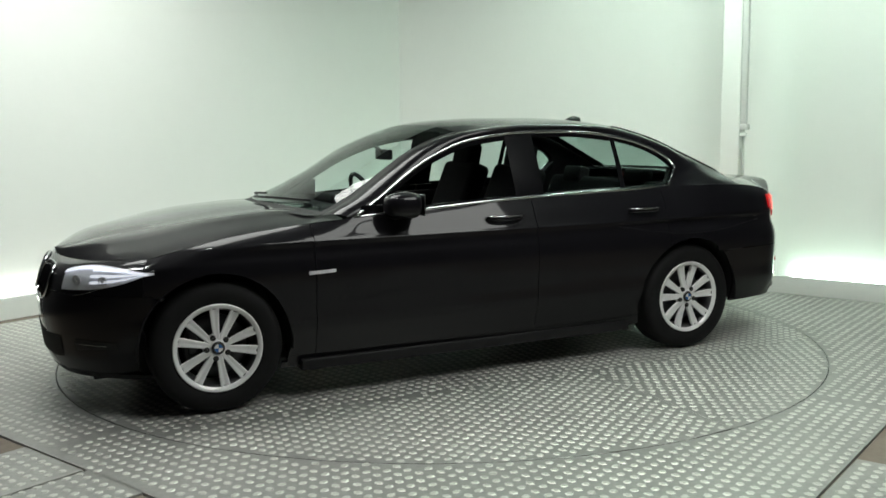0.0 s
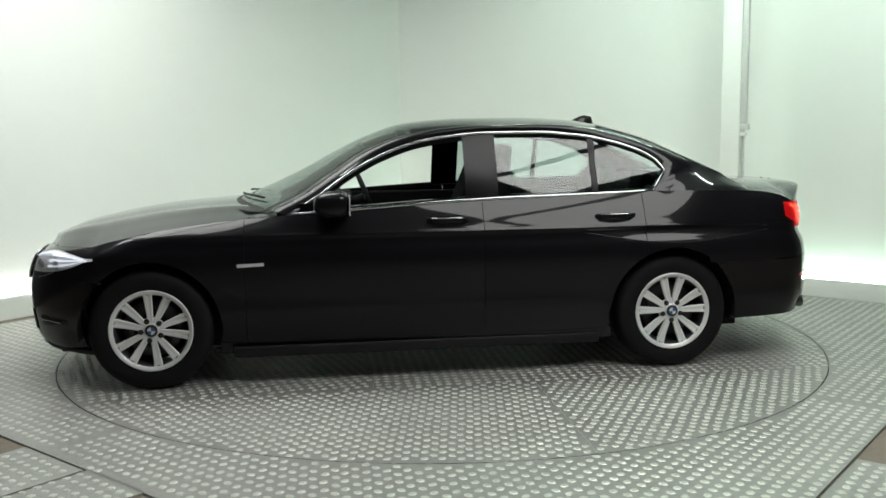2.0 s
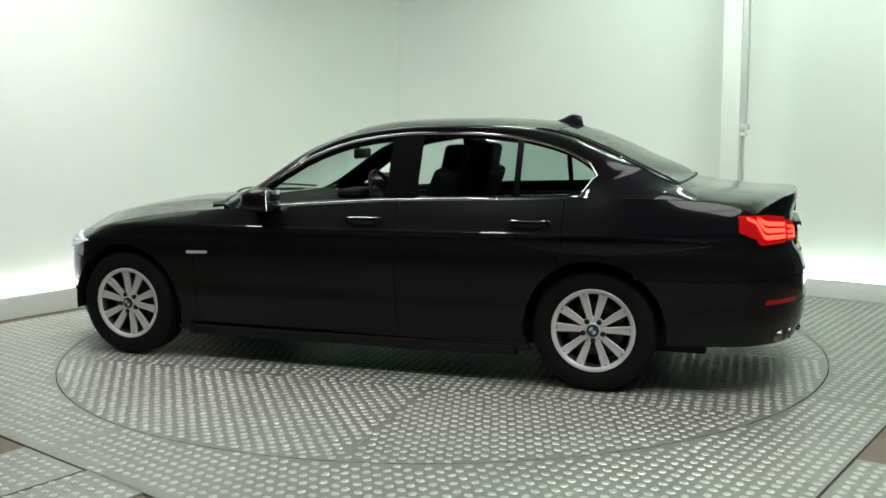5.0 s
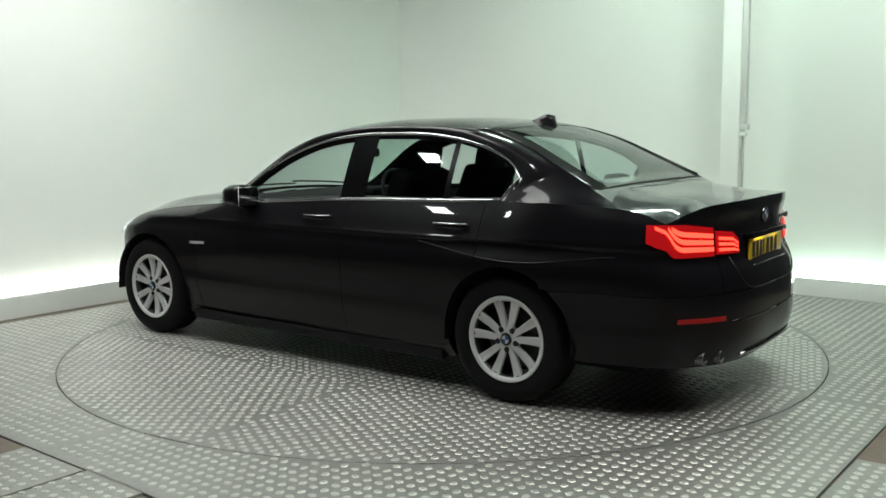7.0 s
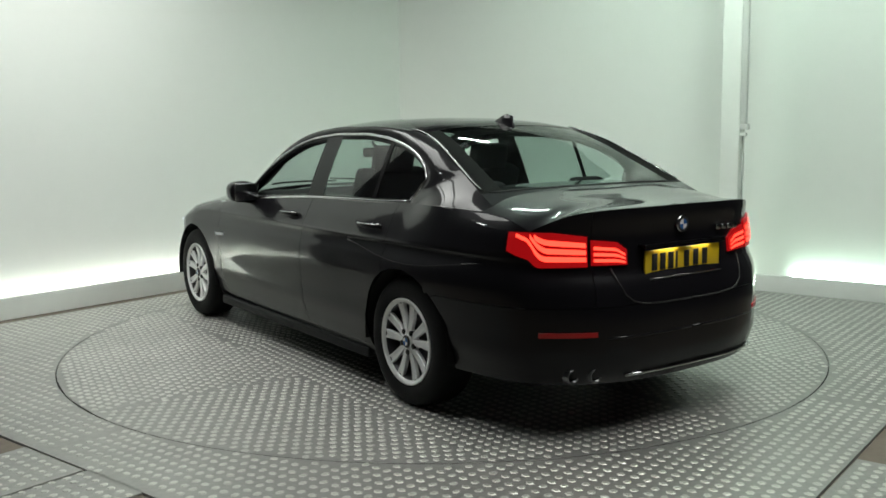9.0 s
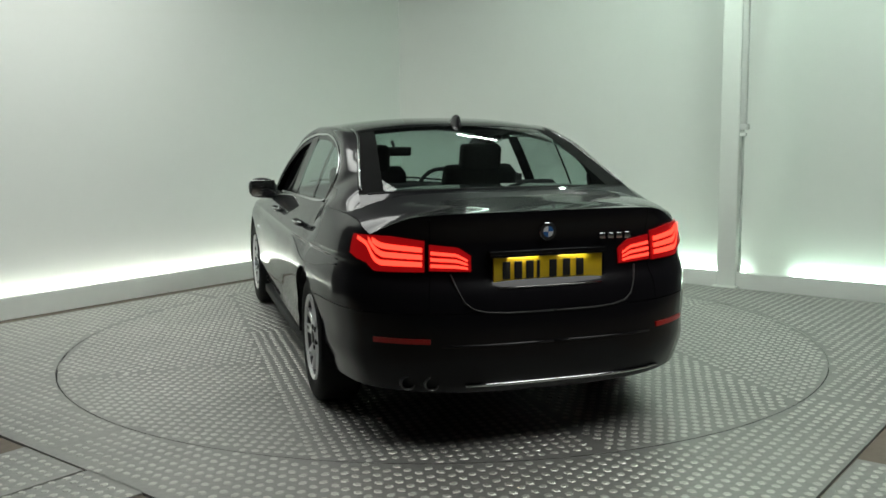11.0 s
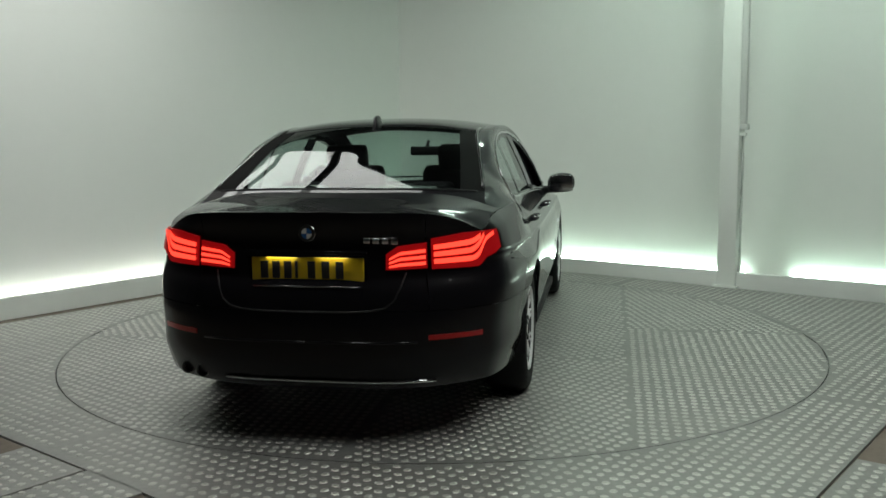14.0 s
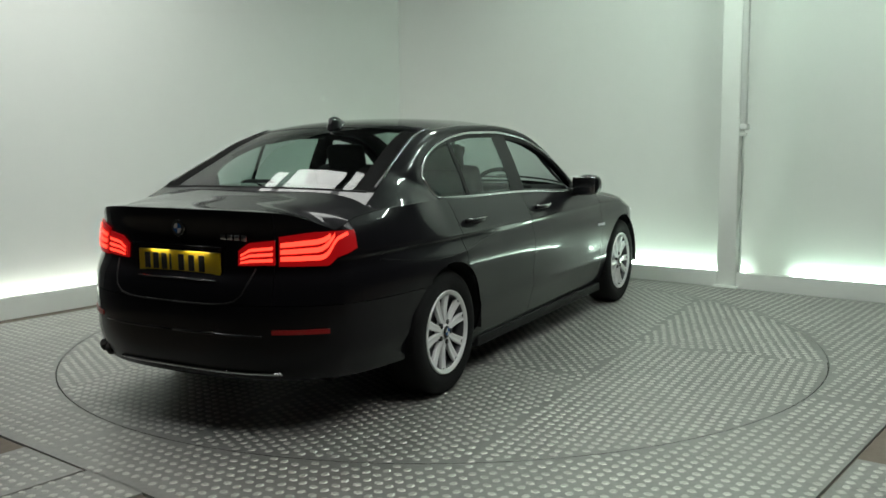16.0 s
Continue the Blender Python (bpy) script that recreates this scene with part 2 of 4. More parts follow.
def trunking():
    ob = thing("cable_trunking", "grey cable trunking with a clip box beside the pillar", "cable trunking")
    t = AX1.to_track_quat("X", "Z").to_matrix()
    c = at(US_R + .02, -0.944)
    part("duct", box(c.x, c.y, 1.42 + (ROOM_H - 1.42) / 2, .05, .058, ROOM_H - 1.42, .006, t), CABLE, ob, "grey plastic duct")
    part("clip_box", box(c.x, c.y, 1.40, .07, .095, .05, .008, t), CABLE, ob)
    part("clip_box", box(c.x, c.y, 1.335, .05, .06, .03, .006, t), TRIMW, ob)
    part("cable", tube([c + Vector((0, 0, 1.33 - 1.33 * k / 8)) + AX2 * .006 * math.sin(k * 2.1) for k in range(9)], 0.010, 6), CABLE, ob, "thin white cable")
    return ob


pillar()
trunking()

# ---- lights overhead
def roof_light(a, la, bars):
    """A band of roof sheets with dark glazing bars at the given places along the wall on the right."""
    ob = thing("roof_light", "bright daylit roof sheets between dark glazing bars", "roof light", "roof lights")
    t = AX1.to_track_quat("X", "Z").to_matrix()
    for b0, b1 in zip(bars, bars[1:]):
        c = at(a, (b0 + b1) / 2)
        part("pane", box(c.x, c.y, ROOM_H - .02, la, abs(b0 - b1) - .11, .02, .004, t), ROOFGLOW, ob, smooth=False)
    for b in bars:
        c = at(a, b)
        part("glazing_bar", box(c.x, c.y, ROOM_H - .035, la + .1, .09, .06, .006, t), GAP, ob, smooth=False)
    return ob


def ceiling_tube(a, b, length, along):
    ob = thing("ceiling_lamp", "white fluorescent tube lamp hung under the ceiling", "ceiling lamp", "ceiling lamps")
    d = (AX1 if along == 1 else AX2)
    c = at(a, b)
    part("tube", tube([c + d * length * (k / 4 - .5) + Vector((0, 0, ROOM_H - .14)) for k in range(5)], .018, 8), TUBEGLOW, ob)
    part("housing", box(c.x, c.y, ROOM_H - .09, length, .09, .05, .008, d.to_track_quat("X", "Z").to_matrix()), TRIMW, ob)
    for s in (-.4, .4):
        q = c + d * length * s
        part("rod", tube([q + Vector((0, 0, ROOM_H - .07)), q + Vector((0, 0, ROOM_H))], .006, 6), CABLE, ob)
    return ob


roof_light(-1.15, 2.3, (2.85, 2.5, 1.48, 0.2))
roof_light(-1.15, 2.3, (-2.25, -3.55, -4.85))


def floodlight(a, b):
    ob = thing("floodlight", "small square floodlight hung under the ceiling", "floodlight", "ceiling floodlights")
    c = at(a, b)
    t = AX1.to_track_quat("X", "Z").to_matrix()
    part("housing", box(c.x, c.y, ROOM_H - .13, .34, .30, .10, .02, t), DARKWALL, ob)
    part("front_glass", box(c.x, c.y, ROOM_H - .183, .29, .25, .008, .002, t), FLOODGLOW, ob)
    part("bracket", box(c.x, c.y, ROOM_H - .04, .05, .05, .08, .006, t), CABLE, ob)
    return ob


floodlight(-3.17, 1.75)
floodlight(-2.50, -0.65)
ceiling_tube(1.55, -1.7, 1.8, 2)
ceiling_tube(1.7, 0.5, 0.6, 2)

# ---- steel floor with its turntable
HALF = 2.93                         # far sides of the steel floor
NEAR_L, NEAR_R = 2.885, 2.900       # its near sides
W2 = math.atan2(AX1.y, AX1.x)


def to_hall(x, y, z=0.0):
    return AX1 * x + Vector((-AX1.y, AX1.x, 0)) * y + Vector((0, 0, z))


def outer(a):
    c, s = math.cos(a), math.sin(a)
    k = min((HALF if c > 0 else NEAR_L) / max(abs(c), 1e-6), (HALF if s > 0 else NEAR_R) / max(abs(s), 1e-6))
    return k * c, k * s


def surround():
    ob = thing("steel_floor", "worn tread-plate steel floor round the turntable", "steel floor", kind="structure")
    n = 128
    ins, out = [], []
    for i in range(n):
        a = 2 * math.pi * i / n
        ins.append((math.cos(a) * (TABLE_R + .0065), math.sin(a) * (TABLE_R + .0065)))
        out.append(outer(a))
    rows = [[to_hall(*p, -.04) for p in ins], [to_hall(*p, 0) for p in ins], [to_hall(*p, 0) for p in out], [to_hall(*p, -.045) for p in out]]
    part("sheet", grid(rows, closed=True, flip=True), STEEL, ob, smooth=False)
    return ob


def lozenges(inside, x0, x1, y0, y1, turn, shift=(0, 0), place=None, px=0.061):
    """Raised bars of a tread plate, in crossing pairs, joined into one mesh."""
    verts, faces = [], []
    py = px
    ca, sa = math.cos(turn), math.sin(turn)
    r = math.hypot(max(abs(x0), abs(x1)), max(abs(y0), abs(y1))) + .1
    n = int(r / px) + 1
    rnd = random.Random(int(1000 * (abs(x0) + abs(y1) + turn)))
    for i in range(-n, n):
        for j in range(-n, n):
            u, v = i * px + shift[0] + rnd.uniform(-.0035, .0035), j * py + shift[1] + rnd.uniform(-.0035, .0035)
            x, y = u * ca - v * sa, u * sa + v * ca
            if not (x0 + .014 < x < x1 - .014 and y0 + .014 < y < y1 - .014 and inside(x, y)):
                continue
            a = turn + (math.pi / 2 if (i + j) % 2 else 0) + rnd.uniform(-.04, .04)
            c, s = math.cos(a), math.sin(a)
            h = .0038 * rnd.uniform(.75, 1.1)
            base = len(verts)
            for (l, w, z) in ((.0215, 0, 0), (.0095, .0155, 0), (-.0095, .0155, 0), (-.0215, 0, 0), (-.0095, -.0155, 0), (.0095, -.0155, 0),
                              (.0155, 0, h), (.007, .0110, h), (-.007, .0110, h), (-.0155, 0, h), (-.007, -.0110, h), (.007, -.0110, h)):
                p = (x + l * c - w * s, y + l * s + w * c, z)
                verts.append(place(*p) if place else p)
            faces.append([base + k for k in range(6, 12)])
            for k in range(6):
                faces.append([base + k, base + (k + 1) % 6, base + 6 + (k + 1) % 6, base + 6 + k])
    me = bpy.data.meshes.new("tread_pattern")
    me.from_pydata(verts, [], faces)
    me.materials.append(TREAD)
    return new("tread_pattern", me)


floor_steel = surround()
for x0, x1, y0, y1, a in ((-HALF, 0, -HALF, 0, 0.0), (0, HALF, -HALF, 0, 0.0), (-HALF, 0, 0, HALF, 0.0), (0, HALF, 0, HALF, 0.0)):
    ob = lozenges(lambda x, y: x * x + y * y > (TABLE_R + .026) ** 2 and -NEAR_L + .02 < x < HALF - .02 and -NEAR_R + .02 < y < HALF - .02, x0, x1, y0, y1, a, place=to_hall)
    ob.parent = floor_steel
    tagged(ob, "raised tread bars of the plate", kind="stuff")


def turntable():
    ob = thing("turntable", "round tread-plate steel turntable set in the floor", "turntable")
    part("disc", lathe([(0.0005, -.006), (TABLE_R - .004, -.006), (TABLE_R - .004, -.012)], 160, "z"), STEEL, ob, smooth=False)
    # disc edge coloured near-black so the gap looks shaded
    part("rim", lathe([(TABLE_R - .0005, -.0005), (TABLE_R - .0005, -.04)], 160, "z"), GAP, ob, "edge of the turning disc, darkened for the gap's shade", smooth=False)
    cuts = (-TABLE_R, -1.25, 0.0, 1.25, TABLE_R)
    for i in range(4):
        y0, y1 = cuts[i], cuts[i + 1]
        mid = (0.35, -0.55, 0.55, -0.35)[i]
        for j, (x0, x1) in enumerate(((-TABLE_R, mid), (mid, TABLE_R))):
            # one plate: outline of the strip cut by the circle
            poly = []
            m = 40
            for q in range(m + 1):
                y = y0 + .0008 + (y1 - y0 - .0016) * q / m
                w = math.sqrt(max(TABLE_R ** 2 - y * y, 0)) - .003
                poly.append((min(max(x0 + .0008, -w), w), min(max(x1 - .0008, -w), w), y))
            rows = [[(p[0], p[2], -.006), (p[0], p[2], 0), (p[1], p[2], 0), (p[1], p[2], -.006)] for p in poly if p[1] - p[0] > .01]
            part("tread_plate", grid(rows), STEEL, ob, smooth=False)
            turn = (0.0, 0.62, 1.05, 0.3)[(i * 2 + j * 3) % 4]
            lz = lozenges(lambda x, y: x * x + y * y < (TABLE_R - .020) ** 2, x0, x1, y0, y1, turn, (.01 * i, .013 * j), px=0.056)
            lz.parent = ob
            tagged(lz, "raised tread bars of the plate", kind="stuff")
    return ob


table = turntable()
# near-black sheet under the gap, its shade is in the colour
slab("pit", [at(-2.88, -2.88), at(2.92, -2.88), at(2.92, 2.92), at(-2.88, 2.92)], -.044, -.041, GAP, "dark pit under the turntable's edge", "pit")


# concrete beside the steel floor, almost flush with it
EDGE_L, EDGE_R = NEAR_L + .004, NEAR_R + .004
slab("floor_apron_left", [to_hall(*p) for p in ((-6.5, -6.5), (-EDGE_L, -6.5), (-EDGE_L, 2.9), (-6.5, 2.9))], -.0449, -.009, CONCRETE,
     "brown dirty concrete floor round the steel plates", "floor")
slab("floor_apron_right", [to_hall(*p) for p in ((-EDGE_L + .001, -6.5), (2.9, -6.5), (2.9, -EDGE_R), (-EDGE_L + .001, -EDGE_R))], -.0449, -.009, CONCRETE,
     "brown dirty concrete floor round the steel plates", "floor")


def ramp_plate(a0, a1, b0, b1, turn):
    """A loose tread plate lying outside the square steel floor."""
    ob = thing("ramp_plate", "worn tread-plate cover lying on the concrete", "steel plate", "cover plates")
    c = at((a0 + a1) / 2, (b0 + b1) / 2)
    ob.location = c
    ob.rotation_euler = (0, 0, W2)
    la, lb = a1 - a0, b1 - b0
    part("plate", box(0, 0, -.0225, la, lb, .045, .003), STEEL, ob, smooth=False)
    lz = lozenges(lambda x, y: True, -la / 2, la / 2, -lb / 2, lb / 2, turn)
    lz.parent = ob
    tagged(lz, "raised tread bars of the plate", kind="stuff")
    return ob


ramp_plate(-3.75, -2.902, -0.78, -0.382, 0.0)
ramp_plate(-3.75, -2.902, -0.363, 0.118, 0.0)
ramp_plate(-1.70, -0.985, -3.75, -2.918, 0.0)

# ---- the car: x forward from the middle of the wheelbase, y to its left, z up
BASE = 1.484
ARCH_R, ARCH_Z = 0.378, 0.335
NX, NY = 1.83, 0.86                # where the nose's curve meets the side
TX, TY = -2.32, 0.80               # where the tail's curve begins
side_y = curve([(1.83, .86), (1.74, .885), (1.6, .902), (1.48, .908), (1.1, .908), (.5, .918), (-.4, .928), (-1.1, .931), (-1.48, .931), (-1.8, .916), (-2.05, .890), (-2.2, .858), (-2.27, .832), (-2.32, .80)])
side_in = curve([(.17, .10), (.25, .060), (.33, .036), (.39, .018), (.42, .0135), (.47, .0155), (.56, .008), (.64, .001), (.69, .0), (.745, .006), (.79, .019), (.815, .021), (.838, .018), (.843, .0187), (.848, .0237), (.856, .0277), (.872, .036), (.93, .064), (1.0, .102), (1.05, .132)])
nose_in = curve([(.17, .10), (.22, .05), (.28, .022), (.36, .012), (.44, .004), (.5, .0), (.6, .018), (.68, .045), (.74, .08), (.80, .15), (.85, .24)])
tail_in = curve([(.2, .14), (.28, .035), (.42, .0), (.52, .0), (.57, .002), (.61, .006), (.66, .014), (.70, .024), (.735, .044), (.765, .063), (.80, .070), (.93, .080), (.99, .066), (1.03, .058), (1.065, .066)])
top_side = curve([(1.83, .790), (1.6, .842), (1.4, .880), (1.0, .926), (.70, .949), (.37, .970), (-.27, 1.006), (-.43, 1.012), (-1.40, 1.038), (-1.7, 1.038), (-2.0, 1.026), (-2.15, 1.010), (-2.25, .985), (-2.32, .955)])
low_side = curve([(1.83, .185), (1.5, .185), (.9, .168), (-.9, .172), (-1.5, .23), (-1.85, .265), (-2.32, .27)])
nose_top = curve([(0, .765), (.3, .768), (.6, .774), (.86, .790)])
tail_top = curve([(0, 1.052), (.4, 1.048), (.58, 1.038), (.66, 1.022), (.72, .998), (.77, .972), (.80, .955)])


def outline(s):
    """The car's plan outline: s 0 to 1 the nose, 1 to 2 the side, 2 to 3 the tail."""
    if s <= 1:
        y = NY * s
        return 2.275 - (2.275 - NX) * (y / NY) ** 3.3, y
    if s <= 2:
        x = NX + (TX - NX) * (s - 1)
        return x, side_y(x)
    y = TY * (3 - s)
    return -2.568 + (TX + 2.568) * (y / TY) ** 3.4, y


def sx(x):
    return 1 + (NX - x) / (NX - TX)


def limits(s):
    if s <= 1:
        return .185, nose_top(NY * s)
    if s <= 2:
        x = NX + (TX - NX) * (s - 1)
        return low_side(x), top_side(x)
    y = TY * (3 - s)
    return .27 - .02 * (1 - y / TY), tail_top(y)


def along(s, d):
    """The place on the outline d metres further on."""
    per = (1.0, NX - TX, .86)
    while abs(d) > 1e-6:
        k = min(2, int(s)) if d > 0 else max(0, math.ceil(s) - 1)
        end = k + 1 if d > 0 else k
        room = (end - s) * per[k]
        if abs(room) >= abs(d):
            return s + d / per[k]
        d -= room
        s = float(end)
        if s in (0.0, 3.0):
            return s
    return s


def skin(s, z, off=0.0):
    """A place on the car's outer skin, off metres proud of it."""
    x, y = outline(s)
    x1, y1 = outline(along(s, .04))
    x0, y0 = outline(along(s, -.04))
    n = Vector((y0 - y1, x1 - x0)) * -1
    if n.length < 1e-6:
        n = Vector((1, 0)) if s < 1 else Vector((-1, 0))
    n.normalize()
    if s < .03:
        n = Vector((1, 0))
    if s > 2.97:
        n = Vector((-1, 0))
    end = nose_in(z) if s < 1.5 else tail_in(z)
    d = end * n.x ** 2 + side_in(z) * n.y ** 2
    # wings roll over softly into the bonnet and the boot lid
    if s <= 2:
        xx = NX + (TX - NX) * (s - 1)
        roll = max(0.0, min(1.0, (xx - .72) / .35)) * min(1.0, s / .5) + .6 * max(0.0, min(1.0, (-1.75 - xx) / .3)) * max(0.0, min(1.0, (xx - TX) / .15))
        d += .050 * roll * max(0.0, 1 - (limits(s)[1] - z) / .075) ** 2
    # the rear wings stand steeper towards the tail
    if s > 1.5 and z > .848:
        xr = NX + (TX - NX) * (min(s, 2) - 1)
        k = max(0.0, min(1.0, (-1.40 - xr) / .35))
        d -= .45 * k * k * (3 - 2 * k) * max(0.0, side_in(z) - .010) * n.y ** 2
    # leaf-shaped hollow over the flared rear wheel arch
    if 1 < s < 2 and -2.22 < xx < -.85:
        w = math.sin(math.pi * (-.85 - xx) / 1.37) ** 1.3
        deep = .012 + .085 * w
        k = max(0.0, min(1.0, (z - .822 + deep) / deep))
        up = max(0.0, min(1.0, (z - .822) / .022))
        fade = max(0.0, min(1.0, (z - .42) / .2))
        d += w * fade * ((-.012 + .030 * k ** 1.5) * (1 - up * up * (3 - 2 * up)))
    return Vector((x - n.x * (d - off), max(y - n.y * (d - off), 0.0), z))


ZMID = .62
STATIONS = [k / 16 for k in range(16)] + [1 + k / 140 for k in range(140)] + [2 + k / 16 for k in range(17)]
LEVELS = (.62, .66, .695, .72, .735, .748, .762, .776, .79, .803, .815, .822, .83, .838, .843, .848, .856, .864, .872, .89, .91)
LOW_N, HIGH_N = 13, len(LEVELS) + 3


def skin_rows():
    rows = []
    for s in STATIONS:
        lo, hi = limits(s)
        zs = [lo + (ZMID - lo) * k / LOW_N for k in range(LOW_N)] + [ZMID + (v - ZMID) * min(1.0, (hi - .03 - ZMID) / (LEVELS[-1] - ZMID)) for v in LEVELS]
        top = zs[-1]
        zs += [top + (hi - top) * k / 4 for k in range(1, 5)] if hi - top > 0 else []
        rows.append([skin(s, z) for z in zs])
    return rows


ROWS = skin_rows()


def in_arch(x, z, r=ARCH_R):
    return any((x - c) ** 2 + (z - ARCH_Z) ** 2 < r * r for c in (BASE, -BASE))


def panel_of(i, j):
    """Which body panel a face of the skin belongs to."""
    s = (STATIONS[i] + STATIONS[i + 1]) / 2
    x = NX + (TX - NX) * (s - 1)
    if s < 1:
        return "front_bumper" if j < LOW_N else "nose_panel"
    if s > 2:
        return "rear_bumper" if j < LOW_N else ("boot_panel" if TY * (3 - s) < .57 else "rear_wing")
    if j < LOW_N and x > BASE + .1:
        return "front_bumper"
    if j < LOW_N and x < -BASE - .25:
        return "rear_bumper"
    if j < 2 and abs(x) < BASE:
        return "sill"
    if x > .98:
        return "front_wing"
    if x > -.37:
        return "front_door"
    edge = -1.30 if j >= LOW_N else -1.30 + .25 * (1 - j / LOW_N)
    if x > edge:
        return "rear_door"
    return "rear_wing"


def outward(bm):
    """Turn a shell's faces away from the middle of the car."""
    bmesh.ops.recalc_face_normals(bm, faces=bm.faces)
    mid = Vector((-.1, 0, .55))
    if sum(f.normal.dot(f.calc_center_median() - mid) * f.calc_area() for f in bm.faces) < 0:
        bmesh.ops.reverse_faces(bm, faces=bm.faces)


def finish(bm, lip=.014, gap=.0018):
    """Narrow a panel a little at its edges and turn the edges inwards."""
    outward(bm)
    for e in bm.edges:
        if e.is_boundary:
            e.smooth = False
    edge_verts = {v for e in bm.edges if e.is_boundary for v in e.verts}
    shift = {}
    for v in edge_verts:
        inner = [f.calc_center_median() for f in v.link_faces]
        d = sum(inner, Vector()) / len(inner) - v.co
        if d.length > 1e-6:
            shift[v] = d.normalized() * gap
    for v, d in shift.items():
        v.co += d
    bm.normal_update()
    nrm = {v: v.normal.copy() for v in edge_verts}
    made = bmesh.ops.extrude_edge_only(bm, edges=[e for e in bm.edges if e.is_boundary])
    for v in [g for g in made["geom"] if isinstance(g, bmesh.types.BMVert)]:
        src = next((w for e in v.link_edges for w in (e.other_vert(v),) if w in nrm), None)
        if src is not None:
            v.co -= nrm[src] * lip
    return bm


def body_panels(car):
    groups = {}
    for i in range(len(ROWS) - 1):
        for j in range(LOW_N + HIGH_N):
            q = [ROWS[i][j], ROWS[i][j + 1], ROWS[i + 1][j + 1], ROWS[i + 1][j]]
            c = sum(q, Vector()) / 4
            if c.y > .5 and in_arch(c.x, c.z):
                continue
            groups.setdefault(panel_of(i, j), []).append(((i, j), (i, j + 1), (i + 1, j + 1), (i + 1, j)))
    for name, quads in groups.items():
        bm = bmesh.new()
        made = {}
        for q in quads:
            vs = []
            for key in q:
                if key not in made:
                    made[key] = bm.verts.new(ROWS[key[0]][key[1]])
                vs.append(made[key])
            bm.faces.new(vs)
        bmesh.ops.remove_doubles(bm, verts=bm.verts, dist=1e-5)
        # bring the ragged edge of the wheel arches to a true circle
        for v in bm.verts:
            if v.is_boundary and v.co.y > .5:
                for cx in (BASE, -BASE):
                    d = Vector((v.co.x - cx, v.co.z - ARCH_Z))
                    if ARCH_R - .02 < d.length < ARCH_R + .042 and v.co.z > .215 and not (abs(v.co.z - ZMID) < .01 and d.length > ARCH_R + .03):
                        d = d.normalized() * ARCH_R
                        v.co.x, v.co.z = cx + d.x, ARCH_Z + d.y
        whole = name in ("front_bumper", "nose_panel", "rear_bumper", "boot_panel")
        other = mirror_y(bm)
        if whole:
            me = bpy.data.meshes.new("half")
            other.to_mesh(me)
            bm.from_mesh(me)
            bpy.data.meshes.remove(me)
            bmesh.ops.remove_doubles(bm, verts=[v for v in bm.verts if abs(v.co.y) < .001], dist=.0005)
            bmesh.ops.recalc_face_normals(bm, faces=bm.faces)
            part(name, finish(bm), PAINT, car)
        else:
            part(name, finish(bm), PAINT, car)
            part(name, finish(other), PAINT, car)


hood_mid = curve([(2.23, .765), (2.16, .799), (2.06, .842), (1.95, .882), (1.81, .914), (1.60, .950), (1.40, .974), (1.06, .992), (.80, .990)])
boot_mid = curve([(-1.7, 1.120), (-1.9, 1.112), (-2.0, 1.096), (-2.1, 1.081), (-2.3, 1.062), (-2.50, 1.052)])


def lid(stations, mid, bulge, power=2.3):
    rows = []
    for s in stations:
        p = skin(s, limits(s)[1])
        row = []
        zc = max(mid(p.x), p.z)
        for k in range(-14, 15):
            q = k / 14
            z = p.z + (zc - p.z) * (1 - abs(q) ** power)
            z += bulge * math.exp(-((abs(q) - .62) / .10) ** 2) * min(1, p.y / .6)
            row.append(Vector((p.x, q * p.y, z)))
        rows.append(row)
    return rows


def bonnet_and_boot(car):
    st = [s for s in STATIONS if s <= sx(.78)]
    bm = grid(lid(st, hood_mid, .010), flip=True)
    bmesh.ops.remove_doubles(bm, verts=bm.verts, dist=1e-5)
    bmesh.ops.recalc_face_normals(bm, faces=bm.faces)
    part("bonnet", finish(bm, .02, .002), PAINT, car, "black bonnet with raised creases")
    st = [s for s in STATIONS if s >= sx(-1.62)]
    bm = grid(lid(st, boot_mid, .0, 4.0), flip=True)
    bmesh.ops.remove_doubles(bm, verts=bm.verts, dist=1e-5)
    bmesh.ops.recalc_face_normals(bm, faces=bm.faces)
    part("boot_lid", finish(bm, .012, .002), PAINT, car)


# cabin: side edge of windscreen, roof and rear window, then the outline of the side windows
edge_z = curve([(.87, .955), (.70, 1.032), (.48, 1.172), (.28, 1.296), (.05, 1.377), (-.2, 1.416), (-.5, 1.432), (-.8, 1.430), (-1.1, 1.407), (-1.35, 1.345), (-1.6, 1.235), (-1.85, 1.118), (-2.02, 1.035), (-2.14, .975)])
edge_y = curve([(.87, .70), (.66, .665), (.28, .615), (-.2, .598), (-.8, .595), (-1.2, .588), (-1.5, .640), (-1.8, .700), (-2.02, .735)])
mid_z = curve([(1.10, .975), (1.06, .990), (.87, 1.066), (.634, 1.174), (.449, 1.274), (.241, 1.372), (.011, 1.447), (-.15, 1.467), (-.37, 1.478), (-.69, 1.479), (-1.06, 1.459), (-1.25, 1.422), (-1.43, 1.361), (-1.68, 1.244), (-1.92, 1.128), (-2.08, 1.047), (-2.2, .985)])
bow = curve([(.87, .20), (.28, .10), (-.1, .04), (-.8, 0), (-1.2, -.03), (-2.02, -.06)])
win_top = curve([(.735, .940), (.557, 1.048), (.392, 1.161), (.206, 1.262), (-.023, 1.340), (-.25, 1.374), (-.43, 1.386), (-.71, 1.386), (-.95, 1.368), (-1.154, 1.330), (-1.30, 1.285), (-1.374, 1.250), (-1.44, 1.205), (-1.475, 1.155)])
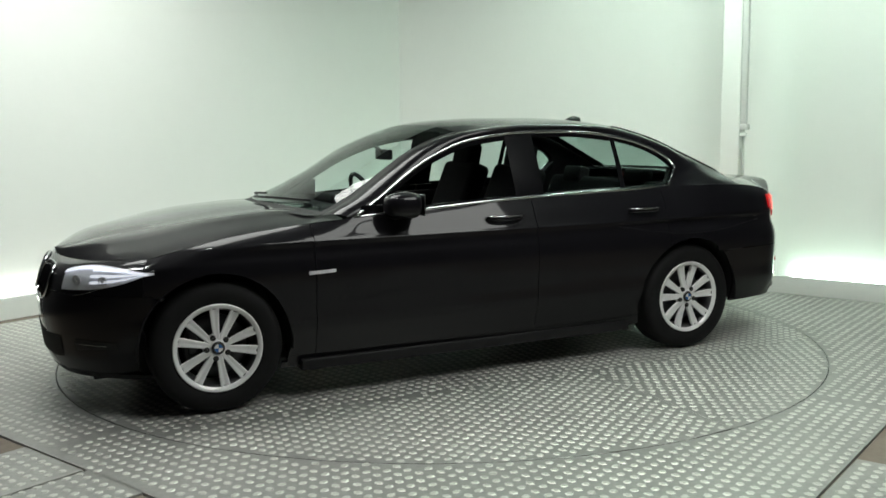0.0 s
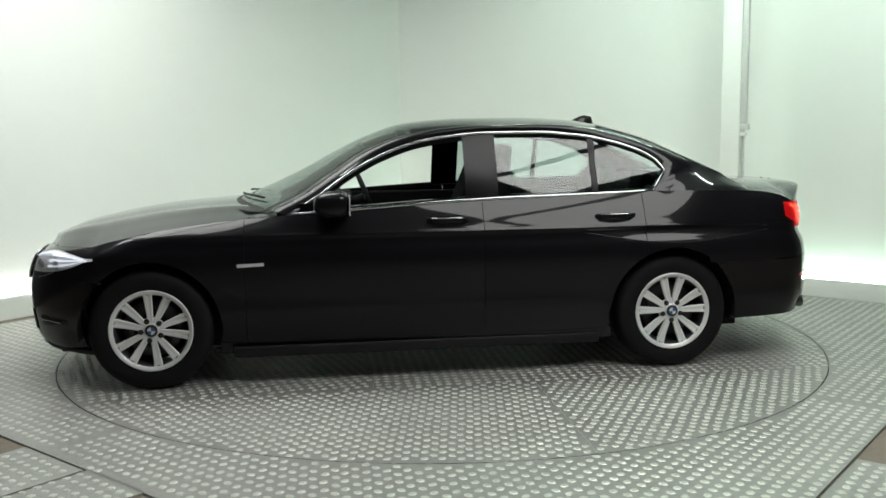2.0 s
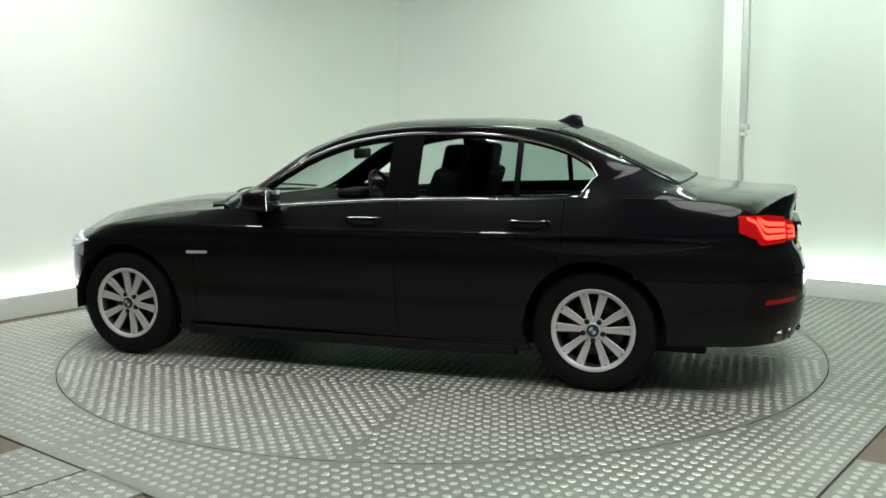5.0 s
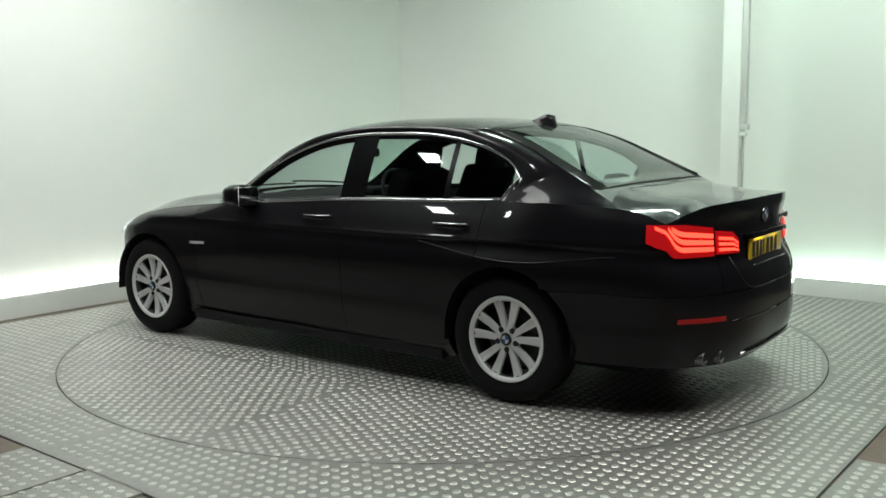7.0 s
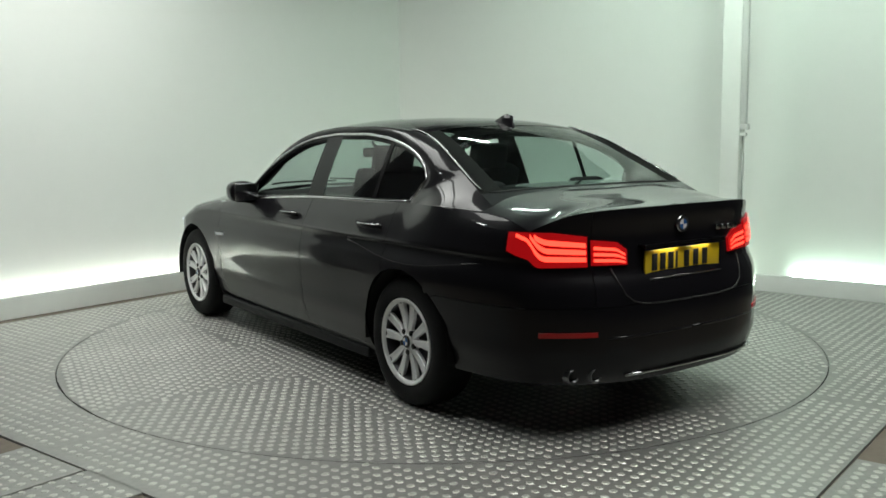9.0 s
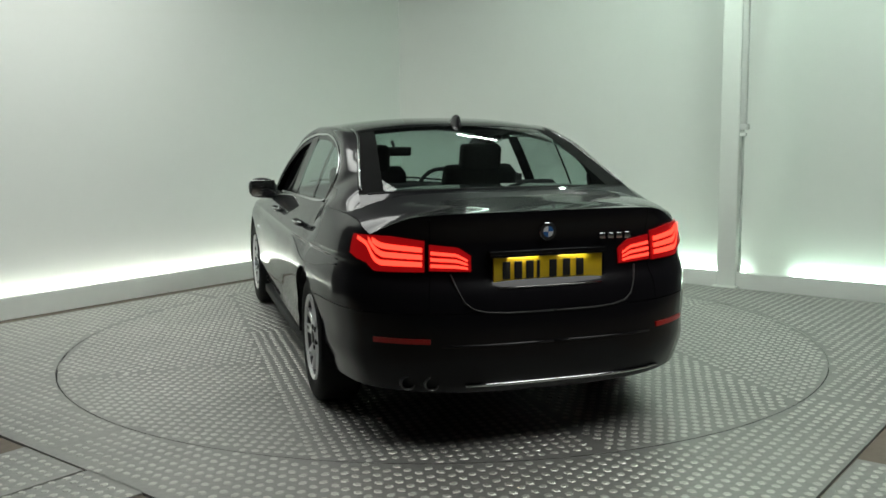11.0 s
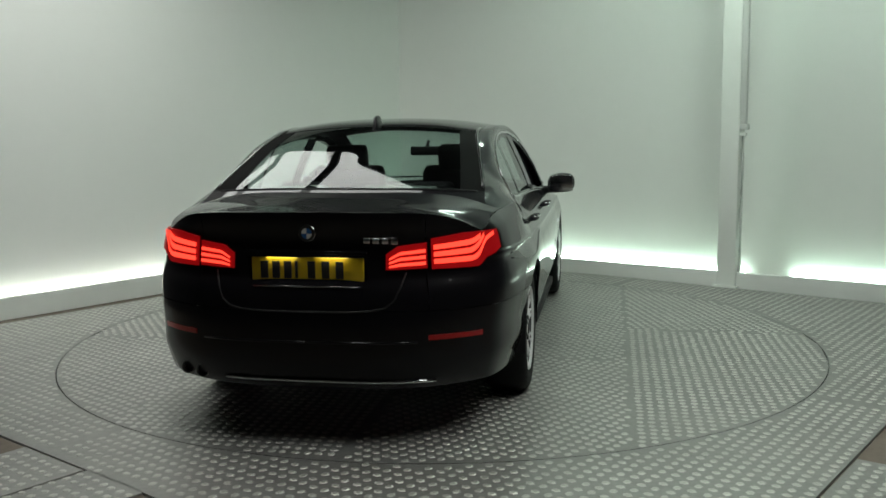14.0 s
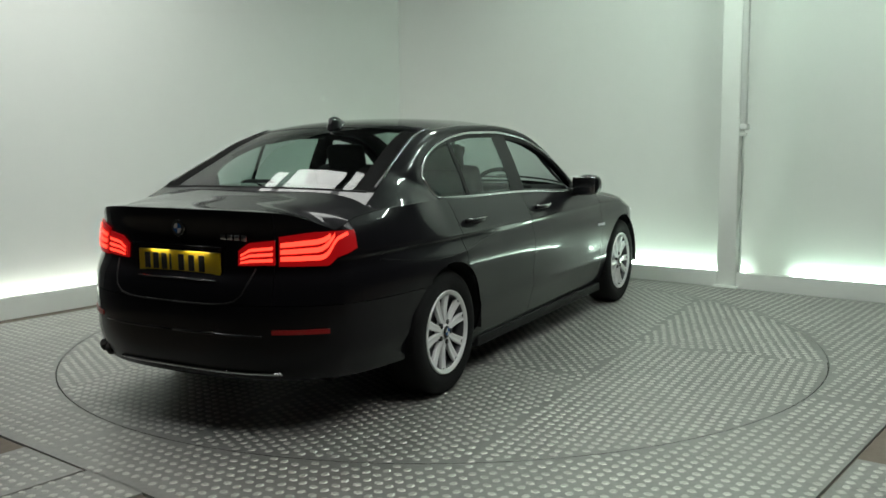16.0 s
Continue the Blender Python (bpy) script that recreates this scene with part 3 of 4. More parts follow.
win_low = curve([(.735, .938), (.70, .945), (.37, .968), (-.27, 1.005), (-.43, 1.011), (-1.385, 1.036), (-1.40, 1.040), (-1.44, 1.092), (-1.475, 1.15)])


def glass_y(x, z):
    return .820 - .139 * ((z - 1.0) / .385) - .03 * max(0, (z - 1.0) / .385) ** 2 - .018 * max(0, (-x - .6) / .9) ** 2 - .03 * max(0, (x - .1) / .65) ** 2


def cabin_point(xe, q):
    xc = xe + bow(xe)
    zc, ze = mid_z(xc), edge_z(xe)
    return Vector((xc - (xc - xe) * q * q, q * edge_y(xe), zc - (zc - ze) * abs(q) ** 2.6))


def cabin_sheet(x0, x1, n, q0=-1.0, q1=1.0, m=24, drop=0.0):
    return [[cabin_point(x0 + (x1 - x0) * i / n, q0 + (q1 - q0) * k / m) + Vector((0, 0, -drop)) for k in range(m + 1)] for i in range(n + 1)]


def cabin(car):
    bm = grid(cabin_sheet(.0, -1.16, 30), flip=True)
    part("roof", finish(bm, .03, .001), PAINT, car)
    g = part("windscreen", grid(cabin_sheet(.86, .0, 20, -.95, .95), flip=True), GLASS, car, "tinted laminated windscreen")
    g.visible_shadow = False
    bm = grid(cabin_sheet(.87, .0, 20, .94, 1.0, 3, .003))
    both("screen_surround", bm, PLASTIC, car)
    g = part("rear_window", grid(cabin_sheet(-1.16, -1.885, 20, -.94, .94), flip=True), GLASS, car, "tinted rear window reflecting the roof lights")
    g.visible_shadow = False
    bm = grid(cabin_sheet(-1.16, -1.885, 20, .83, 1.0, 6, -.0015))
    both("screen_surround", bm, BORDER, car, "black printed border of the rear window")
    part("boot_apron", grid(cabin_sheet(-1.885, -2.00, 4, -1.0, 1.0), flip=True), PAINT, car)
    part("window_seal", tube([cabin_point(-1.885, -.94 + 1.88 * k / 20) for k in range(21)], .006, 6), PLASTIC, car)
    for sg in (1, -1):
        part("window_gutter", tube([cabin_point(-1.10 - .76 * k / 20, sg * .985) + Vector((0, 0, .003)) for k in range(21)], .0075, 8), GUTTER, car)
    # rear window: dark header band
    part("header_band", grid(cabin_sheet(-1.15, -1.21, 2, -.94, .94, 16, -.002), flip=True), GLOSS, car)
    # pillars and roof rail, between the roof's edge and the side windows
    rails = []
    n = 72
    for i in range(n + 1):
        k = i / n
        if k < .74:
            x = .735 + (-1.475 - .735) * (k / .74)
            low = Vector((x, glass_y(x, win_top(x)) + .004, win_top(x)))
            xe = .87 + (-1.66 - .87) * (k / .74)
        elif k < .80:
            w = (k - .74) / .06
            x = -1.475 + .09 * w
            z = 1.15 - .112 * w
            low = Vector((x, glass_y(x, z) + .004, z))
            xe = -1.66 - .06 * w
        else:
            w = (k - .80) / .20
            x = -1.385 + (-2.08 + 1.385) * w
            low = skin(sx(x), top_side(x)) + Vector((0, 0, -.004))
            xe = -1.72 - .36 * w
        high = cabin_point(xe, 1.0)
        row = []
        for m in range(11):
            u = m / 10
            p = low.lerp(high, u)
            rear = max(0.0, min(1.0, (k - .56) / .16))
            tail = max(0.0, (k - .82) / .18)
            out = (.030 - .007 * rear) * (1 - .75 * tail) * math.sin(math.pi * u)
            row.append(p + Vector((0, out * .8, out * .6)))
        rails.append(row)
    bm = grid(rails)
    bmesh.ops.recalc_face_normals(bm, faces=bm.faces)
    if sum(f.normal.y for f in bm.faces) < 0:
        bmesh.ops.reverse_faces(bm, faces=bm.faces)
    other = mirror_y(bm)
    both("pillar_trim", grid([[p + Vector((0, -.035, -.012)) for p in r] for r in rails[50:]]), LINER, car)
    part("roof_lining", grid(cabin_sheet(-.02, -1.15, 16, drop=.035)), LINER, car)
    part("roof_pillar", bm, PAINT, car, "black roof rail and rear pillar")
    part("roof_pillar", other, PAINT, car, "black roof rail and rear pillar")
    # side windows
    def pane(x0, x1, n, off=0.0, inset=0.0):
        rows = []
        for i in range(n + 1):
            x = x0 + (x1 - x0) * i / n
            a, b = win_low(x) + inset, win_top(x) - inset
            rows.append([Vector((x, glass_y(x, a + (b - a) * k / 8) + off, a + (b - a) * k / 8)) for k in range(9)])
        return grid(rows)
    def frame_strip(x0, x1, n, top, low_w):
        up, dn = [], []
        for i in range(n + 1):
            x = x0 + (x1 - x0) * i / n
            a, b = win_low(x), win_top(x)
            h = b - a
            t, w = min(top, h * .5), min(low_w, h * .5)
            up.append([Vector((x, glass_y(x, z) + o, z)) for z, o in ((b, -.001), (b - t * .9, -.001), (b - t, -.006), (b - t, -.045), (b - .004, -.055))])
            dn.append([Vector((x, glass_y(x, z) + o, z)) for z, o in ((a, -.001), (a + w * .8, -.002), (a + w, -.01), (a + w, -.06), (a - .03, -.07))])
        return grid(up), grid(dn)
    for x0, x1, n, top, low_w in ((.725, -.28, 30, .038, .018), (-.46, -1.022, 16, .032, .018), (-1.058, -1.472, 16, .024, .018)):
        for bm in frame_strip(x0, x1, n, top, low_w):
            both("door_frame", bm, GLOSS, car)
    for name, x0, x1, n, mat, off in (("rear_door_glass", -.455, -1.025, 20, GLASS, -.004),
                                      ("quarter_glass", -1.055, -1.472, 16, GLASS, -.004), ("centre_pillar", -.275, -.465, 4, GLOSS, .0),
                                      ("window_divider", -1.022, -1.058, 2, GLOSS, .0)):
        bm = pane(x0, x1, n, off)
        other = mirror_y(bm)
        for b in (bm, other):
            ob = part(name, b, mat, car)
            if mat is GLASS:
                ob.visible_shadow = False
    # bright trim round the side windows
    loop = []
    for i in range(49):
        x = .725 - (.725 + 1.475) * (i / 48)
        loop.append(Vector((x, glass_y(x, win_top(x)) + .006, win_top(x))))
    for w in (.25, .5, .75, 1.0):
        loop.append(Vector((-1.475 + .085 * w, glass_y(-1.45, 1.15 - .112 * w) + .007, 1.152 - .112 * w)))
    belt = []
    for i in range(41):
        x = .735 - (.735 + 1.39) * (i / 40)
        belt.append(Vector((x, glass_y(x, win_low(x)) + .007, win_low(x) + .003)))
    for pts, r in ((loop, .0085), (belt, .0085)):
        bm = tube(pts, r, 8, .55)
        other = mirror_y(bm)
        part("window_trim", bm, CHROME, car, "bright satin chrome window trim")
        part("window_trim", other, CHROME, car, "bright satin chrome window trim")
    # shark fin aerial
    rows = []
    for i in range(13):
        u = i / 12
        x = -1.085 - .185 * u
        w1 = min(1.0, u / .72)
        h = .004 + .062 * w1 * w1 * (3 - 2 * w1) if u < .93 else .045 if u < .99 else .004
        w = .008 + .022 * math.sin(math.pi * min(1, .12 + .8 * u))
        z0 = mid_z(x) - .006
        rows.append([Vector((x, -w, z0)), Vector((x, -w * .6, z0 + h * .55)), Vector((x, -w * .4, z0 + h * .93)), Vector((x, 0, z0 + h)),
                     Vector((x, w * .4, z0 + h * .93)), Vector((x, w * .6, z0 + h * .55)), Vector((x, w, z0))])
    bm = grid(rows)
    bmesh.ops.recalc_face_normals(bm, faces=bm.faces)
    part("fin_aerial", bm, PAINT, car, "black shark fin aerial")


def wheel(car, x, y, side, spin):
    root = new("wheel")
    root.parent = car
    root.location = (x, y, .335)
    if side < 0:
        root.rotation_euler = (0, 0, math.pi)
    root["label"] = "ten-spoke silver alloy wheel with black tyre"
    prof = [(.222, -.20), (.245, -.215), (.29, -.222), (.322, -.212), (.334, -.185), (.335, -.11), (.334, -.035), (.322, -.010), (.30, .001), (.27, .004), (.240, -.001), (.222, -.012)]
    part("tyre", lathe(prof, 64), RUBBER, root)
    part("rim", lathe([(.2005, -.014), (.203, -.007), (.214, -.005), (.219, -.001), (.2245, -.001), (.226, -.008)], 64), ALLOY, root)
    # barrel is darker than the rim's silver lip
    part("rim_barrel", lathe([(.218, -.21), (.205, -.19), (.19, -.16), (.188, -.06), (.197, -.018), (.2005, -.0145)], 64), DISC, root, "dark inside of the rim")
    part("brake_disc", lathe([(.001, -.10), (.07, -.10), (.075, -.085), (.155, -.085), (.160, -.09), (.160, -.11), (.001, -.12)], 40), DISC, root)
    part("backing_plate", lathe([(.001, -.15), (.186, -.15), (.186, -.16)], 40), GAP, root)
    bm = box(.115, -.088, .03, .05, .05, .13, .012)
    part("brake_caliper", bm, DISC, root)
    for k in range(10):
        a = radians(spin + 72 * (k // 2) + (15.5 if k % 2 else -15.5))
        rows = []
        for i in range(7):
            u = i / 6
            r = .040 + (.212 - .040) * u
            w = .0140 + .0112 * u
            d = -.017 - .008 * math.sin(math.pi * u * .9) + .011 * u
            rows.append([Vector((r, d - .022, -w * .9)), Vector((r, d - .002, -w)), Vector((r, d, -w * .72)), Vector((r, d - .002 - .006 * u, -w * .22)), Vector((r, d - .002 - .006 * u, w * .22)),
                         Vector((r, d, w * .72)), Vector((r, d - .002, w)), Vector((r, d - .022, w * .9))])
        bm = grid(rows)
        bmesh.ops.recalc_face_normals(bm, faces=bm.faces)
        if sum(f.normal.y for f in bm.faces) < 0:
            bmesh.ops.reverse_faces(bm, faces=bm.faces)
        bmesh.ops.rotate(bm, cent=(0, 0, 0), matrix=Matrix.Rotation(a, 3, "Y"), verts=bm.verts)
        part("spoke", bm, ALLOY, root)
    part("hub", lathe([(.072, -.045), (.070, -.028), (.062, -.022), (.036, -.018), (.034, -.012)], 40), ALLOY, root)
    part("centre_cap", lathe([(.034, -.014), (.031, -.008), (.001, -.006)], 32), INK, root)
    for k in range(4):
        rows = [[Vector((r * math.cos(a), -.0065 + .0025, r * math.sin(a))) for a in (math.pi / 2 * (k + m / 6) for m in range(7))] for r in (.001, .021)]
        part("badge_quarter", grid(rows, flip=True), BLUE if k % 2 else WHITE_E, root)
    for k in range(5):
        a = -radians(spin + 36 + 72 * k)
        bm = lathe([(.0145, -.03), (.0145, -.015), (.009, -.012), (.001, -.012)], 12)
        bmesh.ops.translate(bm, vec=(.056 * math.cos(a), 0, .056 * math.sin(a)), verts=bm.verts)
        part("wheel_bolt", bm, INK, root)
    return root


def arches(car):
    for cx in (BASE, -BASE):
        rows = []
        for i in range(25):
            a = math.radians(-7 + 194 * i / 24)
            rows.append([Vector((cx + (ARCH_R + .006) * math.cos(a), y, ARCH_Z + (ARCH_R + .006) * math.sin(a))) for y in (.895 if cx > 0 else .91, .80, .68, .55)])
        bm = grid(rows)
        other = mirror_y(bm)
        part("wheel_housing", bm, PLASTIC, car)
        part("wheel_housing", other, PLASTIC, car)
        # inner wings near-black, the arch's deep shade put into their colour
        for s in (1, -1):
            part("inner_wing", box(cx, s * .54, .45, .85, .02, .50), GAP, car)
    part("underbody", box(0, 0, .19, 4.1, 1.08, .06, .01), PLASTIC, car)
    for s in (1, -1):
        part("underbody", box(0, s * .70, .188, 2.1, .33, .06, .01), PLASTIC, car)


def patch(s0, s1, low, high, off, n=16, m=6):
    """A piece laid on the skin, off metres proud."""
    rows = []
    for i in range(n + 1):
        s = s0 + (s1 - s0) * i / n
        w = i / n
        a, b = low(w), high(w)
        rows.append([skin(s, a + (b - a) * k / m, off) for k in range(m + 1)])
    return grid(rows)


def both(name, bm, mat, parent, label="", lip=0.0):
    if lip:
        bmesh.ops.recalc_face_normals(bm, faces=bm.faces)
        if sum(f.normal.y for f in bm.faces) < 0:
            bmesh.ops.reverse_faces(bm, faces=bm.faces)
        finish(bm, lip, 0)
    other = mirror_y(bm)
    return part(name, bm, mat, parent, label), part(name, other, mat, parent, label)


def lamps(car):
    # headlamps: silver bowl, two projectors, level ribs and a clear lens over them
    y0, s1 = .52 / NY, sx(1.775)
    lo, hi = (lambda w: .638 + .015 * w + .075 * w ** 4), (lambda w: .738 + .026 * math.sin(math.pi * min(1, w)) - .002 * w)
    a, b = both("headlamp", patch(y0, s1, lo, hi, .004, 24, 6), LAMPWHITE, car, "clear headlamp with silver reflector", .01)
    for lamp, sg in ((a, 1), (b, -1)):
        for s, r in ((.72, .024), (.86, .022)):
            c = skin(s, .692, .006)
            d = (skin(s, .692, .02) - c).normalized()
            for name, prof, mat in (("lamp_ring", [(r - .007, .003), (r, .009), (r + .005, .003)], LAMPWHITE), ("projector", [(r - .006, .004), (r * .55, .001), (r * .5, .006), (.001, .009)], LAMPWHITE)):
                bm = lathe(prof, 24)
                bmesh.ops.rotate(bm, cent=(0, 0, 0), matrix=Vector((0, 1, 0)).rotation_difference(d).to_matrix(), verts=bm.verts)
                bmesh.ops.translate(bm, vec=c, verts=bm.verts)
                if sg < 0:
                    bm2 = mirror_y(bm)
                    bm.free()
                    bm = bm2
                part(name, bm, mat, lamp)
        for f in (.26, .52, .78):
            bm = patch(.80, s1 - .012, lambda w: lo(.4 + w * .58) + (hi(.4 + w * .58) - lo(.4 + w * .58)) * f,
                       lambda w: lo(.4 + w * .58) + (hi(.4 + w * .58) - lo(.4 + w * .58)) * (f + .12), .012, 14, 2)
            part("light_rib", bm if sg > 0 else mirror_y(bm), LAMPGLOW, lamp)
        bm = patch(y0, s1, lambda w: lo(w) + .004, lambda w: hi(w) - .004, .018, 24, 6)
        part("lens", bm if sg > 0 else mirror_y(bm), LENS, lamp)
        bm = patch(y0, s1 - .006, lambda w: hi(w) - .020 + .008 * w, lambda w: hi(w) - .004, .014, 24, 2)
        part("brow", bm if sg > 0 else mirror_y(bm), LAMPGLOW, lamp, "bright white light band")
    # kidney grille
    for sg in (1, -1):
        g = new("grille")
        g.parent = car
        rim = []
        for k in range(33):
            t = 2 * math.pi * k / 32
            c, s_ = math.cos(t), math.sin(t)
            y = .205 + .165 * math.copysign(abs(c) ** .55, c)
            z = .655 + .088 * math.copysign(abs(s_) ** .6, s_)
            p = skin(y / NY, z, .012)
            rim.append(Vector((p.x, p.y * sg, p.z)))
        part("surround", tube(rim, .007, 8, 1.0, caps=False), CHROME, g, "bright chrome grille surround")
        for k in range(9):
            y = .06 + .29 * k / 8
            part("grille_bar", tube([Vector((skin(y / NY, z, .006).x, y * sg, z)) for z in (.58, .62, .66, .70, .73)], .006, 4), GLOSS, g)
        bm = patch(.05 / NY, .36 / NY, lambda w: .575, lambda w: .735, .003, 6, 4)
        part("backing", bm if sg > 0 else mirror_y(bm), GAP, g)
    # lower intakes
    bm = patch(0, .50 / NY, lambda w: .29, lambda w: .40, .004, 8, 3)
    both("air_intake", bm, GAP, car, "black lower air intake")
    both("air_intake", patch(.60 / NY, .90, lambda w: .335 + .02 * w, lambda w: .395 - .01 * w, .003, 8, 3), GAP, car, "black lower air intake")
    both("splitter", patch(0, sx(1.75), lambda w: .188, lambda w: .215, .003, 24, 2), PLASTIC, car, lip=.02)
    for sg in (1, -1):
        part("fog_lamp_trim", tube([Vector((p.x, p.y * sg, p.z)) for p in (skin(v, .372 - .012 * (v - .70), .006) for v in (.70, .74, .78, .82, .86))], .0035, 6), CHROME, car, "thin bright strip in the lower intake")
        part("bumper_seam", tube([Vector((p.x, p.y * sg, p.z)) for p in (skin(.70 + .045 * k, .612 + .008 * k + .0016 * k * k, .001) for k in range(8))], .003, 6), GUTTER, car, "shut line between bumper and wing")
    # tail lamps: outer piece on the wing, inner piece on the boot lid
    so, si = sx(-2.222), 3 - .575 / TY
    lo, hi = (lambda w: .797 + .075 * (1 - min(1, w / .22)) ** 1.7), (lambda w: .955 - .004 * min(1, w / .3) - .020 * max(0, w - .4) / .6)
    for sg, lamp in zip((1, -1), both("tail_lamp", patch(so, si, lo, hi, .010, 26, 8), REDDIM, car, "lit red tail lamp with glowing bars", .02)):
        for k in range(3):
            f = (.20, .46, .72)[k]
            rise = (lambda w: f * .88 + (.80 - f * .88) * max(0, 1 - w / .34) ** 2.2)
            start = so + .010 + .018 * k
            part_of = (lambda w: (start - so + w * (si - .01 - start)) / (si - so))
            bm = patch(start, si - .01, lambda w: lo(part_of(w)) + (hi(part_of(w)) - lo(part_of(w))) * rise(w),
                       lambda w: lo(part_of(w)) + (hi(part_of(w)) - lo(part_of(w))) * (rise(w) + .15), .016, 24, 2)
            part("light_bar", bm if sg > 0 else mirror_y(bm), REDGLOW, lamp)
    s0, s1 = 3 - .555 / TY, 3 - .365 / TY
    lo2, hi2 = (lambda w: .802 - .006 * w), (lambda w: .915 - .02 * w - .03 * max(0, w - .7) / .3)
    for sg, lamp in zip((1, -1), both("boot_lamp", patch(s0, s1, lo2, hi2, .010, 14, 8), REDDIM, car, "lit red inner tail lamp with glowing bars", .02)):
        for k in range(3):
            f = (.14, .38, .62)[k]
            bm = patch(s0 + .01, s1 - .02, lambda w: lo2(w) + (hi2(w) - lo2(w)) * f, lambda w: lo2(w) + (hi2(w) - lo2(w)) * (f + .13), .016, 12, 2)
            part("light_bar", bm if sg > 0 else mirror_y(bm), REDGLOW, lamp)
    both("rear_reflector", patch(3 - .765 / TY, 3 - .545 / TY, lambda w: .490, lambda w: .512, .006, 10, 2), REFLECT, car, "red reflector strip in the bumper", .008)
    both("side_repeater", patch(sx(1.01), sx(.865), lambda w: .672 + .006 * w, lambda w: .690 + .004 * w, .006, 6, 2), LAMPWHITE, car, "bright side repeater", .006)


def rear_details(car):
    # number plate with plain bars for its characters
    plate = part("number_plate", box(-2.505, 0, .795, .012, .520, .111, .004), YELLOW, car, "yellow rear number plate with dark bars")
    for k, y in enumerate((.20, .145, .09, .05, -.02, -.085, -.15)):
        part("plate_bar", box(-2.513, y, .795, .004, .036 if k != 3 else .014, .078, .002), INK, plate)
    part("plate_frame", tube([Vector((-2.502, .27 * a, .795 + .064 * b)) for a, b in ((1, 1), (1, -1), (-1, -1), (-1, 1), (1, 1))], .008, 6), GLOSS, plate)
    # recess panel and handle strip over the plate
    part("boot_handle_strip", box(-2.505, 0, .873, .046, .56, .018, .004), GLOSS, car)
    seam = [(0, .615), (.1, .615), (.2, .616), (.3, .622), (.36, .635), (.40, .665), (.43, .72), (.46, .785)]
    for sg in (1, -1):
        part("bumper_crease", tube([Vector((p.x, p.y * sg, p.z)) for p in (skin(3 - y / TY, .480, .000) for y in (0, .1, .2, .3, .4, .5))], .006, 6), PAINT, car)
        part("lid_seam", tube([Vector((p.x, p.y * sg, p.z)) for p in (skin(3 - y / TY, z, .001) for y, z in seam)], .004, 6), INK, car, "dark shut line of the boot lid")
    # thin lip added to screen the glowing plate lamps from view
    part("boot_handle_strip", box(-2.5275, 0, .861, .003, .56, .012, .001), GLOSS, car)
    for y in (.12, -.12):
        part("plate_lamp", box(-2.520, y, .8645, .008, .13, .003, .001), PLATEGLOW, car, "small white plate lamp")
    # round badge
    badge = part("badge", lathe([(.041, 0), (.041, .006), (.036, .009), (.001, .0085)], 32), CHROME, car, "round badge in blue and white quarters")
    badge.location = (-2.497, 0, .957)
    badge.rotation_euler = (0, 0, math.pi / 2)
    part("badge_ring", lathe([(.037, .0095), (.024, .0098)], 32), INK, badge)
    for k in range(4):
        rows = [[Vector((r * math.cos(a), .0098, r * math.sin(a))) for a in (math.pi / 2 * (k + m / 6) for m in range(7))] for r in (.001, .024)]
        part("badge_quarter", grid(rows, flip=True), BLUE if k % 2 else WHITE_E, badge)
    for k in range(4):
        part("model_mark", box(-2.492, -.27 - .042 * k, .925, .008, .030, .026 if k < 3 else .030, .003), CHROME, car)
    # exhaust tails and lower lip
    for y in (.630, .535):
        bm = lathe([(.030, -.16), (.033, -.005), (.032, 0), (.027, -.002), (.026, -.10), (.001, -.10)], 24)
        bmesh.ops.rotate(bm, cent=(0, 0, 0), matrix=Matrix.Rotation(math.pi / 2, 3, "Z"), verts=bm.verts)
        bmesh.ops.translate(bm, vec=(skin(3 - y / TY, .31).x - .004, y, .310), verts=bm.verts)
        part("exhaust_tail", bm, PIPE, car, "dark steel exhaust tailpipe")
    pts = [skin(3 - y / TY, .300, .008) for y in (0, .1, .2, .3, .4, .5, .58)]
    line = [Vector((p.x, -p.y, p.z)) for p in pts[:0:-1]] + pts[:5]
    part("bumper_lip", tube(line, .0075, 8, 1.0), CHROME, car, "bright strip along the bumper foot")
    part("plate_ledge", tube([Vector((p.x, p.y * g, p.z)) for p, g in ((skin(3 - abs(y) / TY, .722, .003), 1 if y > 0 else -1) for y in (-.25, -.15, -.05, .05, .15, .25))], .005, 6), GUTTER, car)


